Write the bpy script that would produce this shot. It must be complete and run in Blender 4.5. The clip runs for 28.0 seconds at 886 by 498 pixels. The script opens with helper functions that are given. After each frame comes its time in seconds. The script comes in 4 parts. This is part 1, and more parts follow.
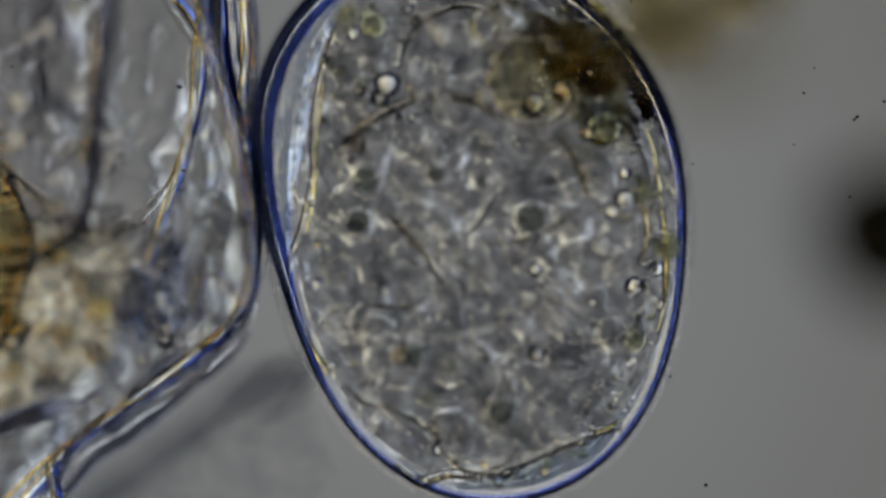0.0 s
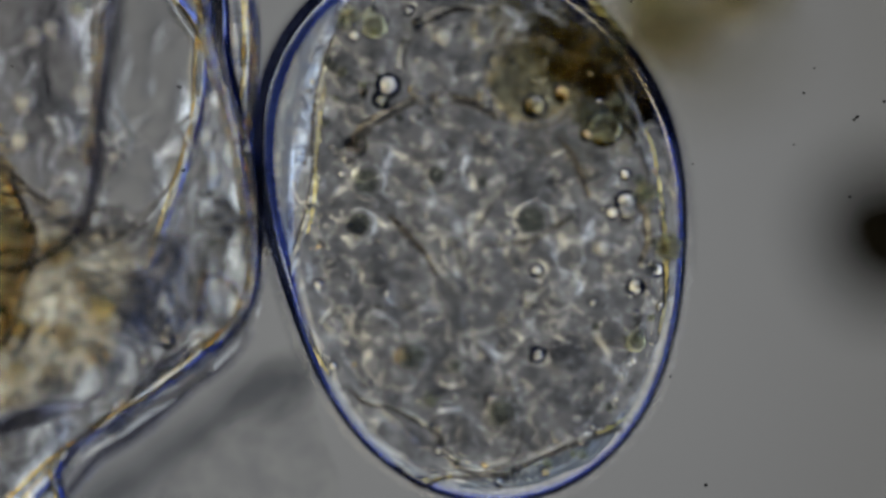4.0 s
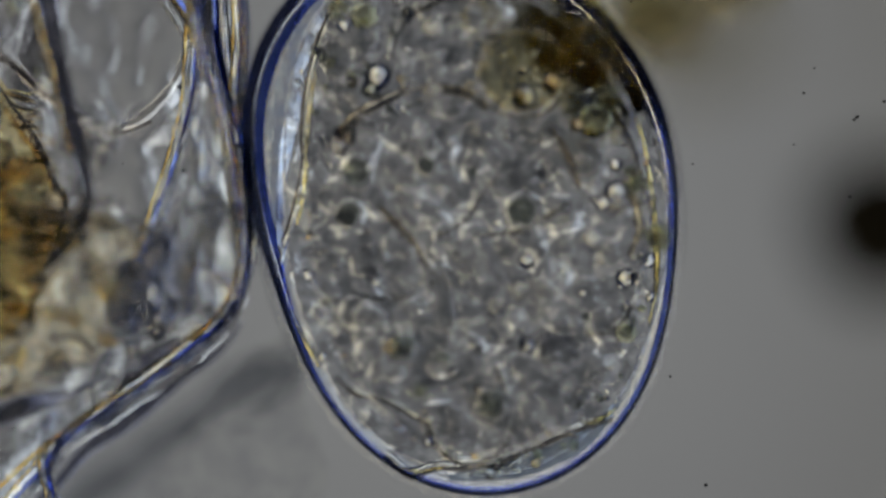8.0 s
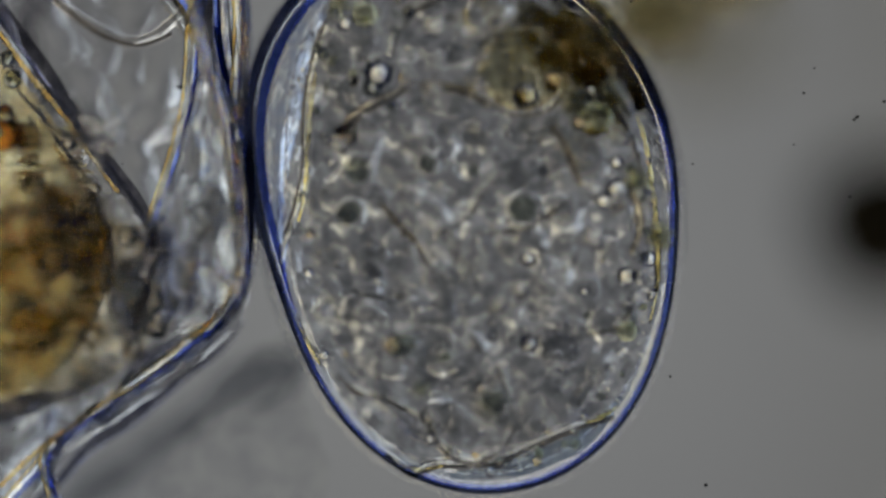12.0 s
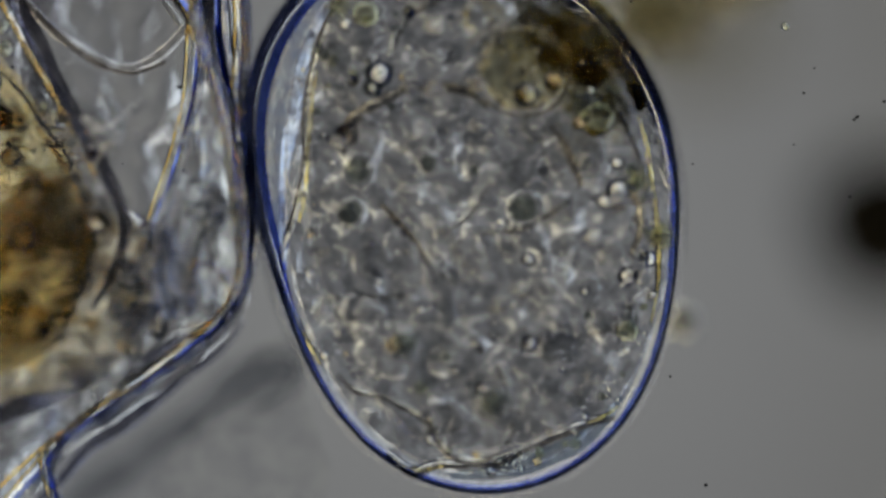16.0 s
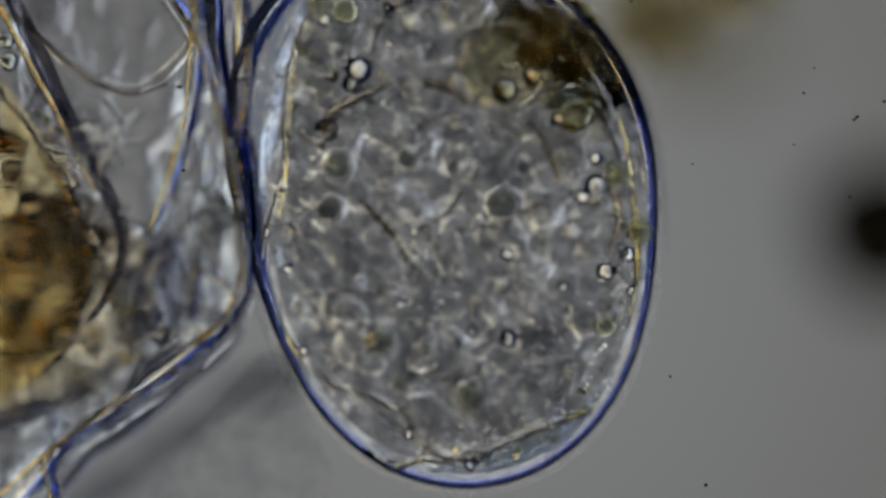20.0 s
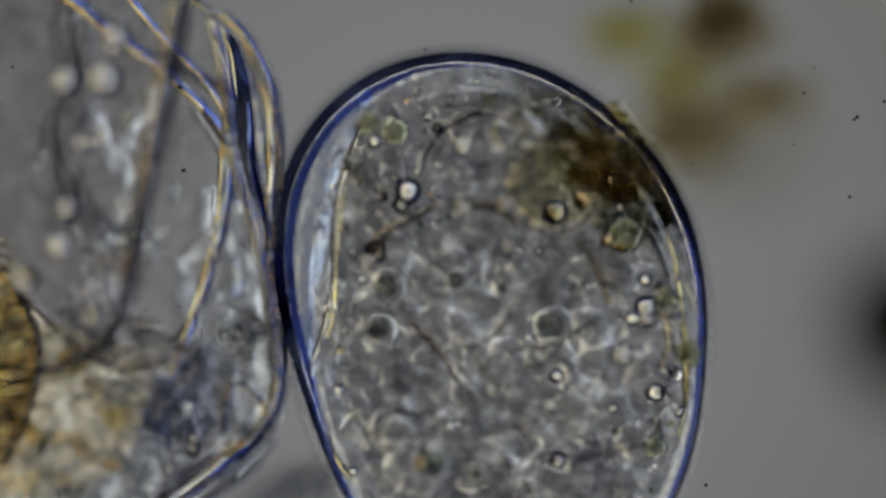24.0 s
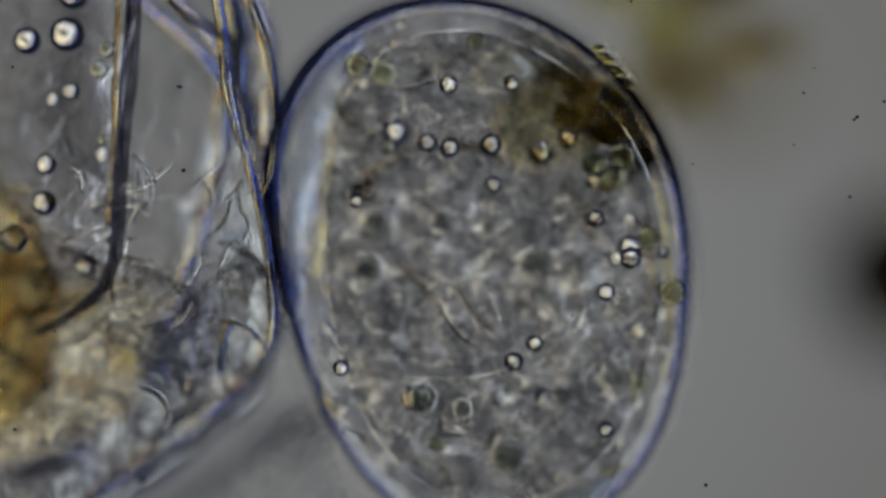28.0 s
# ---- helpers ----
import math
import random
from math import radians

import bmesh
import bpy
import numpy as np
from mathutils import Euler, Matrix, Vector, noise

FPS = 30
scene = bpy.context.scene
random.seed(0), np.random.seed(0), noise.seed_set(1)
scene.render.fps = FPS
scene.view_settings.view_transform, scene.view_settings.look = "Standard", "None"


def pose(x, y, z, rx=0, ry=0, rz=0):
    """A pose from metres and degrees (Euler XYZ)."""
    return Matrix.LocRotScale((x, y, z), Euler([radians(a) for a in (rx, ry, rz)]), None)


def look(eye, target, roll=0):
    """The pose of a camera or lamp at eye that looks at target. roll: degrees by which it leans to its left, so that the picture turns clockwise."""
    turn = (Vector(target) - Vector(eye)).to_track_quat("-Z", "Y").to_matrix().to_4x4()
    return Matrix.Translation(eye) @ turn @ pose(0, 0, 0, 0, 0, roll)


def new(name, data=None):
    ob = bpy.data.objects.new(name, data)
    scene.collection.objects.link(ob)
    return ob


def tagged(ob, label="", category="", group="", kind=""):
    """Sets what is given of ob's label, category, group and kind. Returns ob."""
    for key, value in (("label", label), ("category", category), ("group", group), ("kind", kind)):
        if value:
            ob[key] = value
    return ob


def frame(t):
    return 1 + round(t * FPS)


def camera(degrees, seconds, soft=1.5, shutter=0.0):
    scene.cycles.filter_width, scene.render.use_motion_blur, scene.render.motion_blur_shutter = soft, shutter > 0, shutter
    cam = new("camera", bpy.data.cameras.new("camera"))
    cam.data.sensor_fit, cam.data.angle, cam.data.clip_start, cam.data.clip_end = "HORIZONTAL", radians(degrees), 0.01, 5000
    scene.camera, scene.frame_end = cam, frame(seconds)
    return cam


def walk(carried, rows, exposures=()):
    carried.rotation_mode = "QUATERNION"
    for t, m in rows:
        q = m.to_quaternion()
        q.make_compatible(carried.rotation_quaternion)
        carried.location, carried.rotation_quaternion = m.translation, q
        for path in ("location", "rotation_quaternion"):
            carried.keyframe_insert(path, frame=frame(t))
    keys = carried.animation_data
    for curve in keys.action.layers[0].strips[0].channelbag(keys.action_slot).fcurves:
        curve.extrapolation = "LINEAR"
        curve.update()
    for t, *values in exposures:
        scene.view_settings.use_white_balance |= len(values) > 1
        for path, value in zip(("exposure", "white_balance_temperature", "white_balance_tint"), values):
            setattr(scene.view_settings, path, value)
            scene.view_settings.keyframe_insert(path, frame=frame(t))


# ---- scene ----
# A microscope field, enlarged: one metre stands for about a tenth of a millimetre.
# x to the right of the field, y to its top, z up towards the objective.
HIGH = 8.961
cam = camera(10.0, 28.0, soft=3.1)
cam.data.dof.use_dof = True
cam.data.dof.focus_distance = HIGH
cam.data.dof.aperture_fstop = 0.16

# drift of the stage under the objective: seconds, right, down (thousandths), height of the focus
STAGE = [
    (0, 10, 16, 0), (0.5, 9, 14, 0), (1, 13, 19, .03), (1.5, 12, 18, .03), (2, 13, 20, .03), (2.5, 15, 24, .03), (3, 8, 16, .03), (3.5, 11, 17, .03),
    (4.5, 12, 18, .03), (5.5, 11, 18, .03), (6, 9, 17, .02), (6.5, 6, 12, .01), (7, 2, 1, 0), (7.5, -14, -17, 0), (8, -6, 1, 0), (8.5, 0, 3, 0),
    (9, 3, 4, 0), (9.5, 1, 1, 0), (10, 2, 3, 0), (10.5, 0, 0, 0), (11, 0, 0, 0), (11.5, -2, -1, 0), (12, -4, -2, 0), (12.5, -3, 0, 0),
    (13.5, -2, 1, 0), (14.5, -1, 1, 0), (15, -1, 0, 0), (15.5, -2, -1, 0), (16, -3, -2, 0), (16.5, 0, 2, 0), (17, 2, 4, 0), (17.5, 4, 8, 0),
    (18, 7, 13, 0), (18.5, 6, 13, 0), (19, 5, 11, 0), (19.5, -3, -8, 0), (20, 0, 10, .03), (20.5, -2, 8, .04), (21.5, -10, 6, .04), (22.5, -15, 10, .03),
    (23, -1, 47, .03), (23.5, 27, 108, .03), (24, 56, 209, .03), (24.5, 47, 169, .05), (25, 36, 127, .09), (25.5, 25, 113, .10), (26, 21, 97, .12),
    (26.5, 18, 91, .15), (27, 27, 91, .155), (27.5, 30, 91, .16), (28, 44, 105, .16)]
BASE = 0.03
walk(cam, [(t, look((-u / 1000, v / 1000, HIGH + BASE + f), (-u / 1000, v / 1000, 0))) for t, u, v, f in STAGE])

# ---- light: a condenser lamp far below the slide, a dark room around ----
world = bpy.data.worlds.new("world")
scene.world = world
world.use_nodes = True
# faint blue added to the dark surround; it colours strongly bent rays at rims
world.node_tree.nodes["Background"].inputs[0].default_value = (0.3, 0.45, 1, 1)
world.node_tree.nodes["Background"].inputs[1].default_value = 0.022
LAMP_GLOW = 0.215
scene.cycles.max_bounces = 32
scene.cycles.transmission_bounces = 32


# ---- materials ----
def nodes_of(name):
    m = bpy.data.materials.new(name)
    m.use_nodes = True
    n = m.node_tree.nodes
    return m, n, m.node_tree.links, n["Principled BSDF"]


def mottled(n, l, low, high, scale, detail=6.0, fine=3.4, lo=0.38, hi=0.64):
    """A colour between low and high that varies in two sizes of stain."""
    co = n.new("ShaderNodeTexCoord")
    a, b = n.new("ShaderNodeTexNoise"), n.new("ShaderNodeTexNoise")
    a.inputs["Scale"].default_value, b.inputs["Scale"].default_value = scale, scale * fine
    a.inputs["Detail"].default_value = b.inputs["Detail"].default_value = detail
    mix, ramp = n.new("ShaderNodeMix"), n.new("ShaderNodeValToRGB")
    mix.inputs[0].default_value = 0.5
    for t in (a, b):
        l.new(co.outputs["Object"], t.inputs["Vector"])
    l.new(a.outputs[0], mix.inputs[2])
    l.new(b.outputs[0], mix.inputs[3])
    l.new(mix.outputs[0], ramp.inputs[0])
    e = ramp.color_ramp.elements
    e[0].position, e[1].position = lo, hi
    e[0].color, e[1].color = (*low, 1), (*high, 1)
    return ramp.outputs[0], mix.outputs[0], co


def clear(name, low, high=None, ior=1.1, rough=0.0, scale=8.0, bump=0.0, lo=0.38, hi=0.64, cloudy=0.0):
    """Wet living matter that light goes through: refracts, and is tinted unevenly."""
    m, n, l, p = nodes_of(name)
    p.inputs["Transmission Weight"].default_value = 1
    p.inputs["IOR"].default_value = ior
    p.inputs["Roughness"].default_value = rough
    if high is None:
        p.inputs["Base Color"].default_value = (*low, 1)
        return m
    col, fine, co = mottled(n, l, low, high, scale, lo=lo, hi=hi)
    l.new(col, p.inputs["Base Color"])
    if cloudy:
        # milky patches that scatter the light
        c, r = n.new("ShaderNodeTexNoise"), n.new("ShaderNodeMapRange")
        c.inputs["Scale"].default_value, c.inputs["Detail"].default_value = scale * 1.3, 5.0
        r.inputs["From Min"].default_value, r.inputs["From Max"].default_value, r.inputs["To Max"].default_value = 0.47, 0.66, cloudy
        l.new(co.outputs["Object"], c.inputs["Vector"])
        l.new(c.outputs[0], r.inputs["Value"])
        l.new(r.outputs[0], p.inputs["Roughness"])
    if bump:
        b = n.new("ShaderNodeBump")
        b.inputs["Strength"].default_value, b.inputs["Distance"].default_value = bump, 0.09
        l.new(fine, b.inputs["Height"])
        l.new(b.outputs[0], p.inputs["Normal"])
    return m


def tissue(name, ior, pale=0.80, offset=(0, 0, 0)):
    """Clear tissue packed with cells: pale thin cell walls, greyer cell bodies, fine grain and broad dark stains."""
    m, n, l, p = nodes_of(name)
    p.inputs["Transmission Weight"].default_value = 1
    p.inputs["IOR"].default_value = ior
    p.inputs["Roughness"].default_value = 0.0

    def node(kind, **values):
        made = n.new("ShaderNode" + kind)
        for key, value in values.items():
            made.inputs[key.replace("_", " ")].default_value = value
        return made

    def spread(source, a, b, c, d):
        r = node("MapRange", From_Min=a, From_Max=b, To_Min=c, To_Max=d)
        r.interpolation_type = "SMOOTHSTEP"
        l.new(source, r.inputs["Value"])
        return r.outputs[0]

    def times(*values):
        out = values[0]
        for v in values[1:]:
            k = n.new("ShaderNodeMath")
            k.operation = "MULTIPLY"
            l.new(out, k.inputs[0])
            l.new(v, k.inputs[1])
            out = k.outputs[0]
        return out

    co, place = n.new("ShaderNodeTexCoord"), n.new("ShaderNodeMapping")
    place.inputs["Location"].default_value = offset
    l.new(co.outputs["Object"], place.inputs["Vector"])
    # the cells are pulled out of shape
    bend, move = node("TexNoise", Scale=7.0, Detail=3.0), n.new("ShaderNodeVectorMath")
    move.operation = "MULTIPLY_ADD"
    move.inputs[1].default_value = (0.16, 0.16, 0.0)
    l.new(place.outputs[0], bend.inputs["Vector"])
    l.new(bend.outputs["Color"], move.inputs[0])
    l.new(place.outputs[0], move.inputs[2])
    layers = []
    for size, wide, low in ((10.5, 0.10, 0.84), (25.0, 0.14, 0.88)):
        v = node("TexVoronoi", Scale=size)
        v.feature = "DISTANCE_TO_EDGE"
        l.new(move.outputs[0], v.inputs["Vector"])
        layers.append(spread(v.outputs["Distance"], 0.0, wide, 1.0, low))
    body = node("TexVoronoi", Scale=10.5)
    l.new(move.outputs[0], body.inputs["Vector"])
    one = n.new("ShaderNodeSeparateColor")
    l.new(body.outputs["Color"], one.inputs[0])
    layers.append(spread(one.outputs[0], 0.0, 1.0, 0.84, 1.0))
    small = node("TexVoronoi", Scale=31.0)
    small.feature = "SMOOTH_F1"
    l.new(move.outputs[0], small.inputs["Vector"])
    layers.append(spread(small.outputs["Distance"], 0.08, 0.5, 0.76, 1.0))
    for size, a, b, low in ((4.5, 0.36, 0.58, 0.80), (15.0, 0.38, 0.58, 0.72), (32.0, 0.38, 0.60, 0.74), (75.0, 0.38, 0.60, 0.72)):
        t = node("TexNoise", Scale=size, Detail=5.0)
        l.new(place.outputs[0], t.inputs["Vector"])
        layers.append(spread(t.outputs[0], a, b, low, 1.0))
    grey = times(*layers)
    ramp = n.new("ShaderNodeValToRGB")
    e = ramp.color_ramp.elements
    e[0].position, e[0].color = 0.16, (0.38 * pale, 0.38 * pale, 0.40 * pale, 1)
    e[1].position, e[1].color = 0.57, (1, 0.99, 0.97, 1)
    l.new(grey, ramp.inputs[0])
    l.new(ramp.outputs[0], p.inputs["Base Color"])
    b = node("Bump", Strength=0.35, Distance=0.05)
    l.new(grey, b.inputs["Height"])
    l.new(b.outputs[0], p.inputs["Normal"])
    return m


def dense(name, low, high, scale=12.0):
    """Matter that light hardly goes through."""
    m, n, l, p = nodes_of(name)
    col, fine, co = mottled(n, l, low, high, scale)
    l.new(col, p.inputs["Base Color"])
    p.inputs["Roughness"].default_value = 0.8
    return m


SHELL = clear("egg_shell", (0.93, 0.95, 0.985), (0.98, 0.985, 0.995), 1.005, scale=5)
# tints that stand in for the dark refracted rim and its blue fringe
RIM = clear("shell_rim_shade", (0.012, 0.018, 0.06), (0.10, 0.12, 0.22), 1.012, scale=9)
RIM_BLUE = clear("shell_blue_fringe", (0.045, 0.085, 0.50), (0.20, 0.30, 0.82), 1.02, scale=8)
HALO = clear("shell_halo", (1, 0.99, 0.95), ior=1.06)
EMBRYO = tissue("embryo_tissue", 1.15)
EMBRYO_TOP = tissue("upper_embryo_tissue", 1.05, 0.80, (3.1, 7.7, 0.4))
BODY_TOP = tissue("upper_body_tissue", 1.05, 0.8, (5.2, 1.9, 0.8))
CELL = clear("clear_cell", (0.80, 0.80, 0.80), (1, 0.99, 0.97), 1.022, scale=16, bump=0.3)
MEMBRANE_BROWN = clear("brown_membrane", (0.36, 0.28, 0.17), (0.90, 0.84, 0.70), 1.20, scale=10)
MEMBRANE = clear("inner_membrane", (0.86, 0.86, 0.80), (0.98, 0.97, 0.93), 1.18, scale=12)
DARK_LINE = clear("dark_line", (0.30, 0.27, 0.24), (0.72, 0.68, 0.63), 1.03, scale=12)
PERI = clear("egg_fluid", (0.70, 0.80, 0.98), (1, 1, 1), 1.20, scale=16, bump=0.2)
PERI_DARK = clear("dark_egg_fluid", (0.50, 0.58, 0.68), (0.72, 0.78, 0.84), 1.03, scale=9)
# imitates the yellow colour fringe in the egg; also tints some villi
YELLOW_LINE = clear("yellow_line", (0.95, 0.80, 0.30), (1, 0.97, 0.75), 1.36, scale=14)
OIL = clear("oil_droplet", (1, 0.97, 0.86), ior=1.33)
OIL_AMBER = clear("amber_oil", (1, 0.80, 0.48), ior=1.31)
RINGED = clear("ringed_oil", (0.50, 0.53, 0.47), ior=1.24)
OIL_GREEN = clear("greenish_oil", (0.78, 0.79, 0.58), ior=1.30)
LOOSE = clear("loose_oil", (0.44, 0.43, 0.38), ior=1.13)
OIL_DARK = clear("dark_oil", (0.44, 0.46, 0.40), ior=1.20)
YOLK = clear("brown_yolk", (0.48, 0.44, 0.26), (0.82, 0.78, 0.58), 1.01, scale=7)
YOLK_AMBER = clear("amber_yolk", (0.76, 0.63, 0.36), (0.96, 0.88, 0.64), 1.02, scale=14)
VACUOLE = clear("olive_vacuole", (0.64, 0.60, 0.40), (0.84, 0.80, 0.62), 1.05, scale=14)
NUCLEUS = clear("olive_nucleus", (0.50, 0.53, 0.48), ior=1.015)
HALO_DISC = clear("halo_disc", (0.95, 0.95, 0.93), ior=1.05)
SPOT = clear("grey_spot", (0.30, 0.31, 0.34), (0.60, 0.60, 0.62), 1.02, scale=20)
LORICA = clear("lorica", (0.60, 0.65, 0.76), (0.93, 0.88, 0.72), 1.34, scale=14, lo=0.42, hi=0.58)
BLADDER = clear("bladder_rim", (0.72, 0.70, 0.68), (0.97, 0.95, 0.90), 1.12, scale=14)
# colour fringes of the lens, put on as thin tinted strips
FRINGE_WARM = clear("yellow_fringe", (1, 0.66, 0.18), (1, 0.90, 0.55), 1.34, scale=14)
FRINGE_BLUE = clear("blue_fringe", (0.10, 0.18, 0.75), (0.40, 0.52, 0.98), 1.03, scale=11)
LORICA_SHADE = clear("lorica_shade", (0.18, 0.23, 0.42), (0.92, 0.90, 0.84), 1.22, scale=11, lo=0.42, hi=0.58)
TISSUE = clear("body_tissue", (0.70, 0.69, 0.68), (0.97, 0.96, 0.95), 1.06, scale=9, bump=0.4)
WALL = clear("body_wall", (0.18, 0.18, 0.22), (0.50, 0.49, 0.52), 1.012, scale=9)
FIBRE = clear("muscle_fibre", (0.60, 0.61, 0.61), (0.92, 0.90, 0.85), 1.19, scale=9)
GUT = clear("gut_wall", (0.44, 0.37, 0.23), (0.92, 0.85, 0.68), 1.12, scale=17, bump=0.7, lo=0.38, hi=0.55)
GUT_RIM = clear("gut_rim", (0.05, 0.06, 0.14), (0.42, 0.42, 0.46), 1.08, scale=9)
STREAK = clear("blue_grey_streak", (0.16, 0.19, 0.30), (0.58, 0.60, 0.66), 1.06, scale=12)
GUT_PALE = clear("pale_gut_wall", (0.72, 0.70, 0.69), (0.96, 0.95, 0.94), 1.04, scale=11, bump=0.4, lo=0.38, hi=0.58)
FOOD = clear("orange_food", (0.66, 0.47, 0.18), (1, 0.92, 0.58), 1.17, scale=22, bump=0.6, lo=0.37, hi=0.58, cloudy=0.15)
CELL_BRIGHT = clear("pale_gut_cell", (1, 0.98, 0.93), ior=1.12)
GRAIN = clear("amber_grain", (1, 0.84, 0.40), ior=1.12)
GRAIN_DARK = clear("brown_grain", (0.70, 0.55, 0.30), ior=1.12)
RUST = clear("rust_food", (0.75, 0.34, 0.08), ior=1.15)
SOOT_PALE = clear("brown_tuft", (0.10, 0.075, 0.03), (0.35, 0.27, 0.12), 1.10, scale=30)
SOOT = clear("dark_dirt", (0.008, 0.007, 0.005), (0.05, 0.04, 0.02), 1.02, scale=8)
BROWN = clear("brown_haze", (0.80, 0.77, 0.66), (0.95, 0.935, 0.87), 1.005, scale=7)
BROWN_DARK = clear("dark_brown_haze", (0.54, 0.49, 0.35), (0.80, 0.76, 0.64), 1.005, scale=9)
SMEAR = clear("brown_smear", (0.60, 0.57, 0.48), (0.86, 0.83, 0.76), 1.01, scale=6)
OLIVE = clear("olive_haze", (0.86, 0.85, 0.66), (0.97, 0.96, 0.86), 1.005, scale=9)
GREY = clear("grey_haze", (0.26, 0.28, 0.31), (0.62, 0.63, 0.66), 1.02, scale=6)
ALGA_YELLOW = clear("yellow_chloroplast", (0.95, 0.86, 0.10), (0.75, 0.80, 0.06), 1.15, scale=25)
ALGA_CORE = clear("pale_core", (1, 0.95, 0.55), ior=1.1)
ALGA_PALE = clear("pale_alga", (0.24, 0.24, 0.12), (0.50, 0.48, 0.28), 1.07, scale=14)
ALGA = clear("green_alga", (0.16, 0.22, 0.05), (0.50, 0.52, 0.10), 1.14, scale=14)
DUST = dense("black_dust", (0.01, 0.01, 0.01), (0.03, 0.03, 0.03))
MUCUS = clear("mucus", (0.84, 0.84, 0.85), (1, 1, 0.98), 1.06, scale=22, bump=0.2, lo=0.40, hi=0.58)
GLASS = clear("slide_glass", (0.99, 0.995, 0.99), ior=1.14)


# ---- shapes ----
def part(name, bm, material, parent=None, label="", smooth=True):
    """One mesh object out of a bmesh, under a thing or a part."""
    me = bpy.data.meshes.new(name)
    bm.to_mesh(me)
    bm.free()
    me.materials.append(material)
    if smooth:
        me.shade_smooth()
    ob = new(name, me)
    ob.parent = parent
    if label:
        tagged(ob, label)
    return ob


def pt(u, v, z=0.0):
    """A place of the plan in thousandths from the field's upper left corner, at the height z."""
    return Vector(((u - 784) / 1000, (441 - v) / 1000, z))


def ball(bm, at, r, squash=(1, 1, 1), sub=3):
    bmesh.ops.create_icosphere(bm, subdivisions=sub, radius=r, matrix=Matrix.Translation(at) @ Matrix.Diagonal((*squash, 1)))


def droplet(at, r, material, parent, name="droplet", label="", squash=(1, 1, 1)):
    bm = bmesh.new()
    ball(bm, (0, 0, 0), r, squash)
    ob = part(name, bm, material, parent, label)
    ob.location = at
    return ob


LENS = ((0.0, 0.62), (0.10, 0.60), (0.25, 0.55), (0.40, 0.495), (0.60, 0.42), (0.75, 0.33), (0.88, 0.20), (0.96, 0.10), (1.0, 0.0))
FLAT = ((0.0, 0.40), (0.50, 0.395), (0.72, 0.385), (0.79, 0.36), (0.89, 0.26), (0.96, 0.13), (1.0, 0.0))


def lens_drop(bm, at, r, squash=1.0, cols=20, flat=1.0, shape=LENS):
    """A droplet swollen towards its middle, steep at its rim."""
    at = Vector(at)
    prof = [*shape, *[(a, -b) for a, b in shape[-2::-1]]]
    rings = []
    for a, h in prof:
        if a == 0:
            rings.append([bm.verts.new(at + Vector((0, 0, h * r * flat)))])
        else:
            rings.append([bm.verts.new(at + Vector((r * a * math.cos(t), squash * r * a * math.sin(t), h * r * flat))) for t in (2 * math.pi * k / cols for k in range(cols))])
    for p, q in zip(rings, rings[1:]):
        for k in range(cols):
            j = (k + 1) % cols
            bm.faces.new((p[0], q[k], q[j]) if len(p) == 1 else (p[k], q[0], p[j]) if len(q) == 1 else (p[k], q[k], q[j], p[j]))


def drop(at, r, material, parent, label="", squash=1.0):
    bm = bmesh.new()
    lens_drop(bm, (0, 0, 0), r, squash, 28, 1.0, FLAT if material in (OIL_GREEN, RINGED, NUCLEUS, HALO_DISC) else LENS)
    ob = part("oil_droplet", bm, material, parent, label)
    ob.location = at
    return ob


def lump(at, radii, seed, rough=0.12, size=2.2, fine=0.04, sub=5, lobes=0):
    """A rounded uneven mass."""
    rng = np.random.default_rng(seed)
    bm = bmesh.new()
    bmesh.ops.create_icosphere(bm, subdivisions=sub, radius=1)
    off = Vector(rng.uniform(-50, 50, 3))
    if lobes:
        c = rng.normal(size=(lobes, 3))
        c /= np.linalg.norm(c, axis=1)[:, None]
        w = rng.uniform(0.8, 1.25, lobes)
        pts = np.array([v.co[:] for v in bm.verts])
        d = np.sqrt(np.maximum(0, 2 - 2 * pts @ c.T)) / w
        d.sort(axis=1)
        step = 2.0 / math.sqrt(lobes)
        h = 0.10 * np.sqrt(np.clip((d[:, 1] - d[:, 0]) / step * 2.0, 0, 1)) * min(1.0, step * 1.6)
    for i, v in enumerate(bm.verts):
        k = 1 + rough * noise.noise(v.co * size + off) + fine * noise.noise(v.co * size * 4.3 + off)
        if lobes:
            k += h[i] - 0.05
        v.co = Vector((v.co.x * radii[0], v.co.y * radii[1], v.co.z * radii[2])) * k + Vector(at)
    return bm


def spline(pts, n=10):
    """Points along a smooth line through pts, each of any number of values."""
    p = [np.array(q, float) for q in pts]
    p = [2 * p[0] - p[1], *p, 2 * p[-1] - p[-2]]
    out = []
    for a, b, c, d in zip(p, p[1:], p[2:], p[3:]):
        for i in range(n):
            t = i / n
            out.append(0.5 * (2 * b + (c - a) * t + (2 * a - 5 * b + 4 * c - d) * t * t + (3 * b - a - 3 * c + d) * t ** 3))
    return out + [p[-2]]


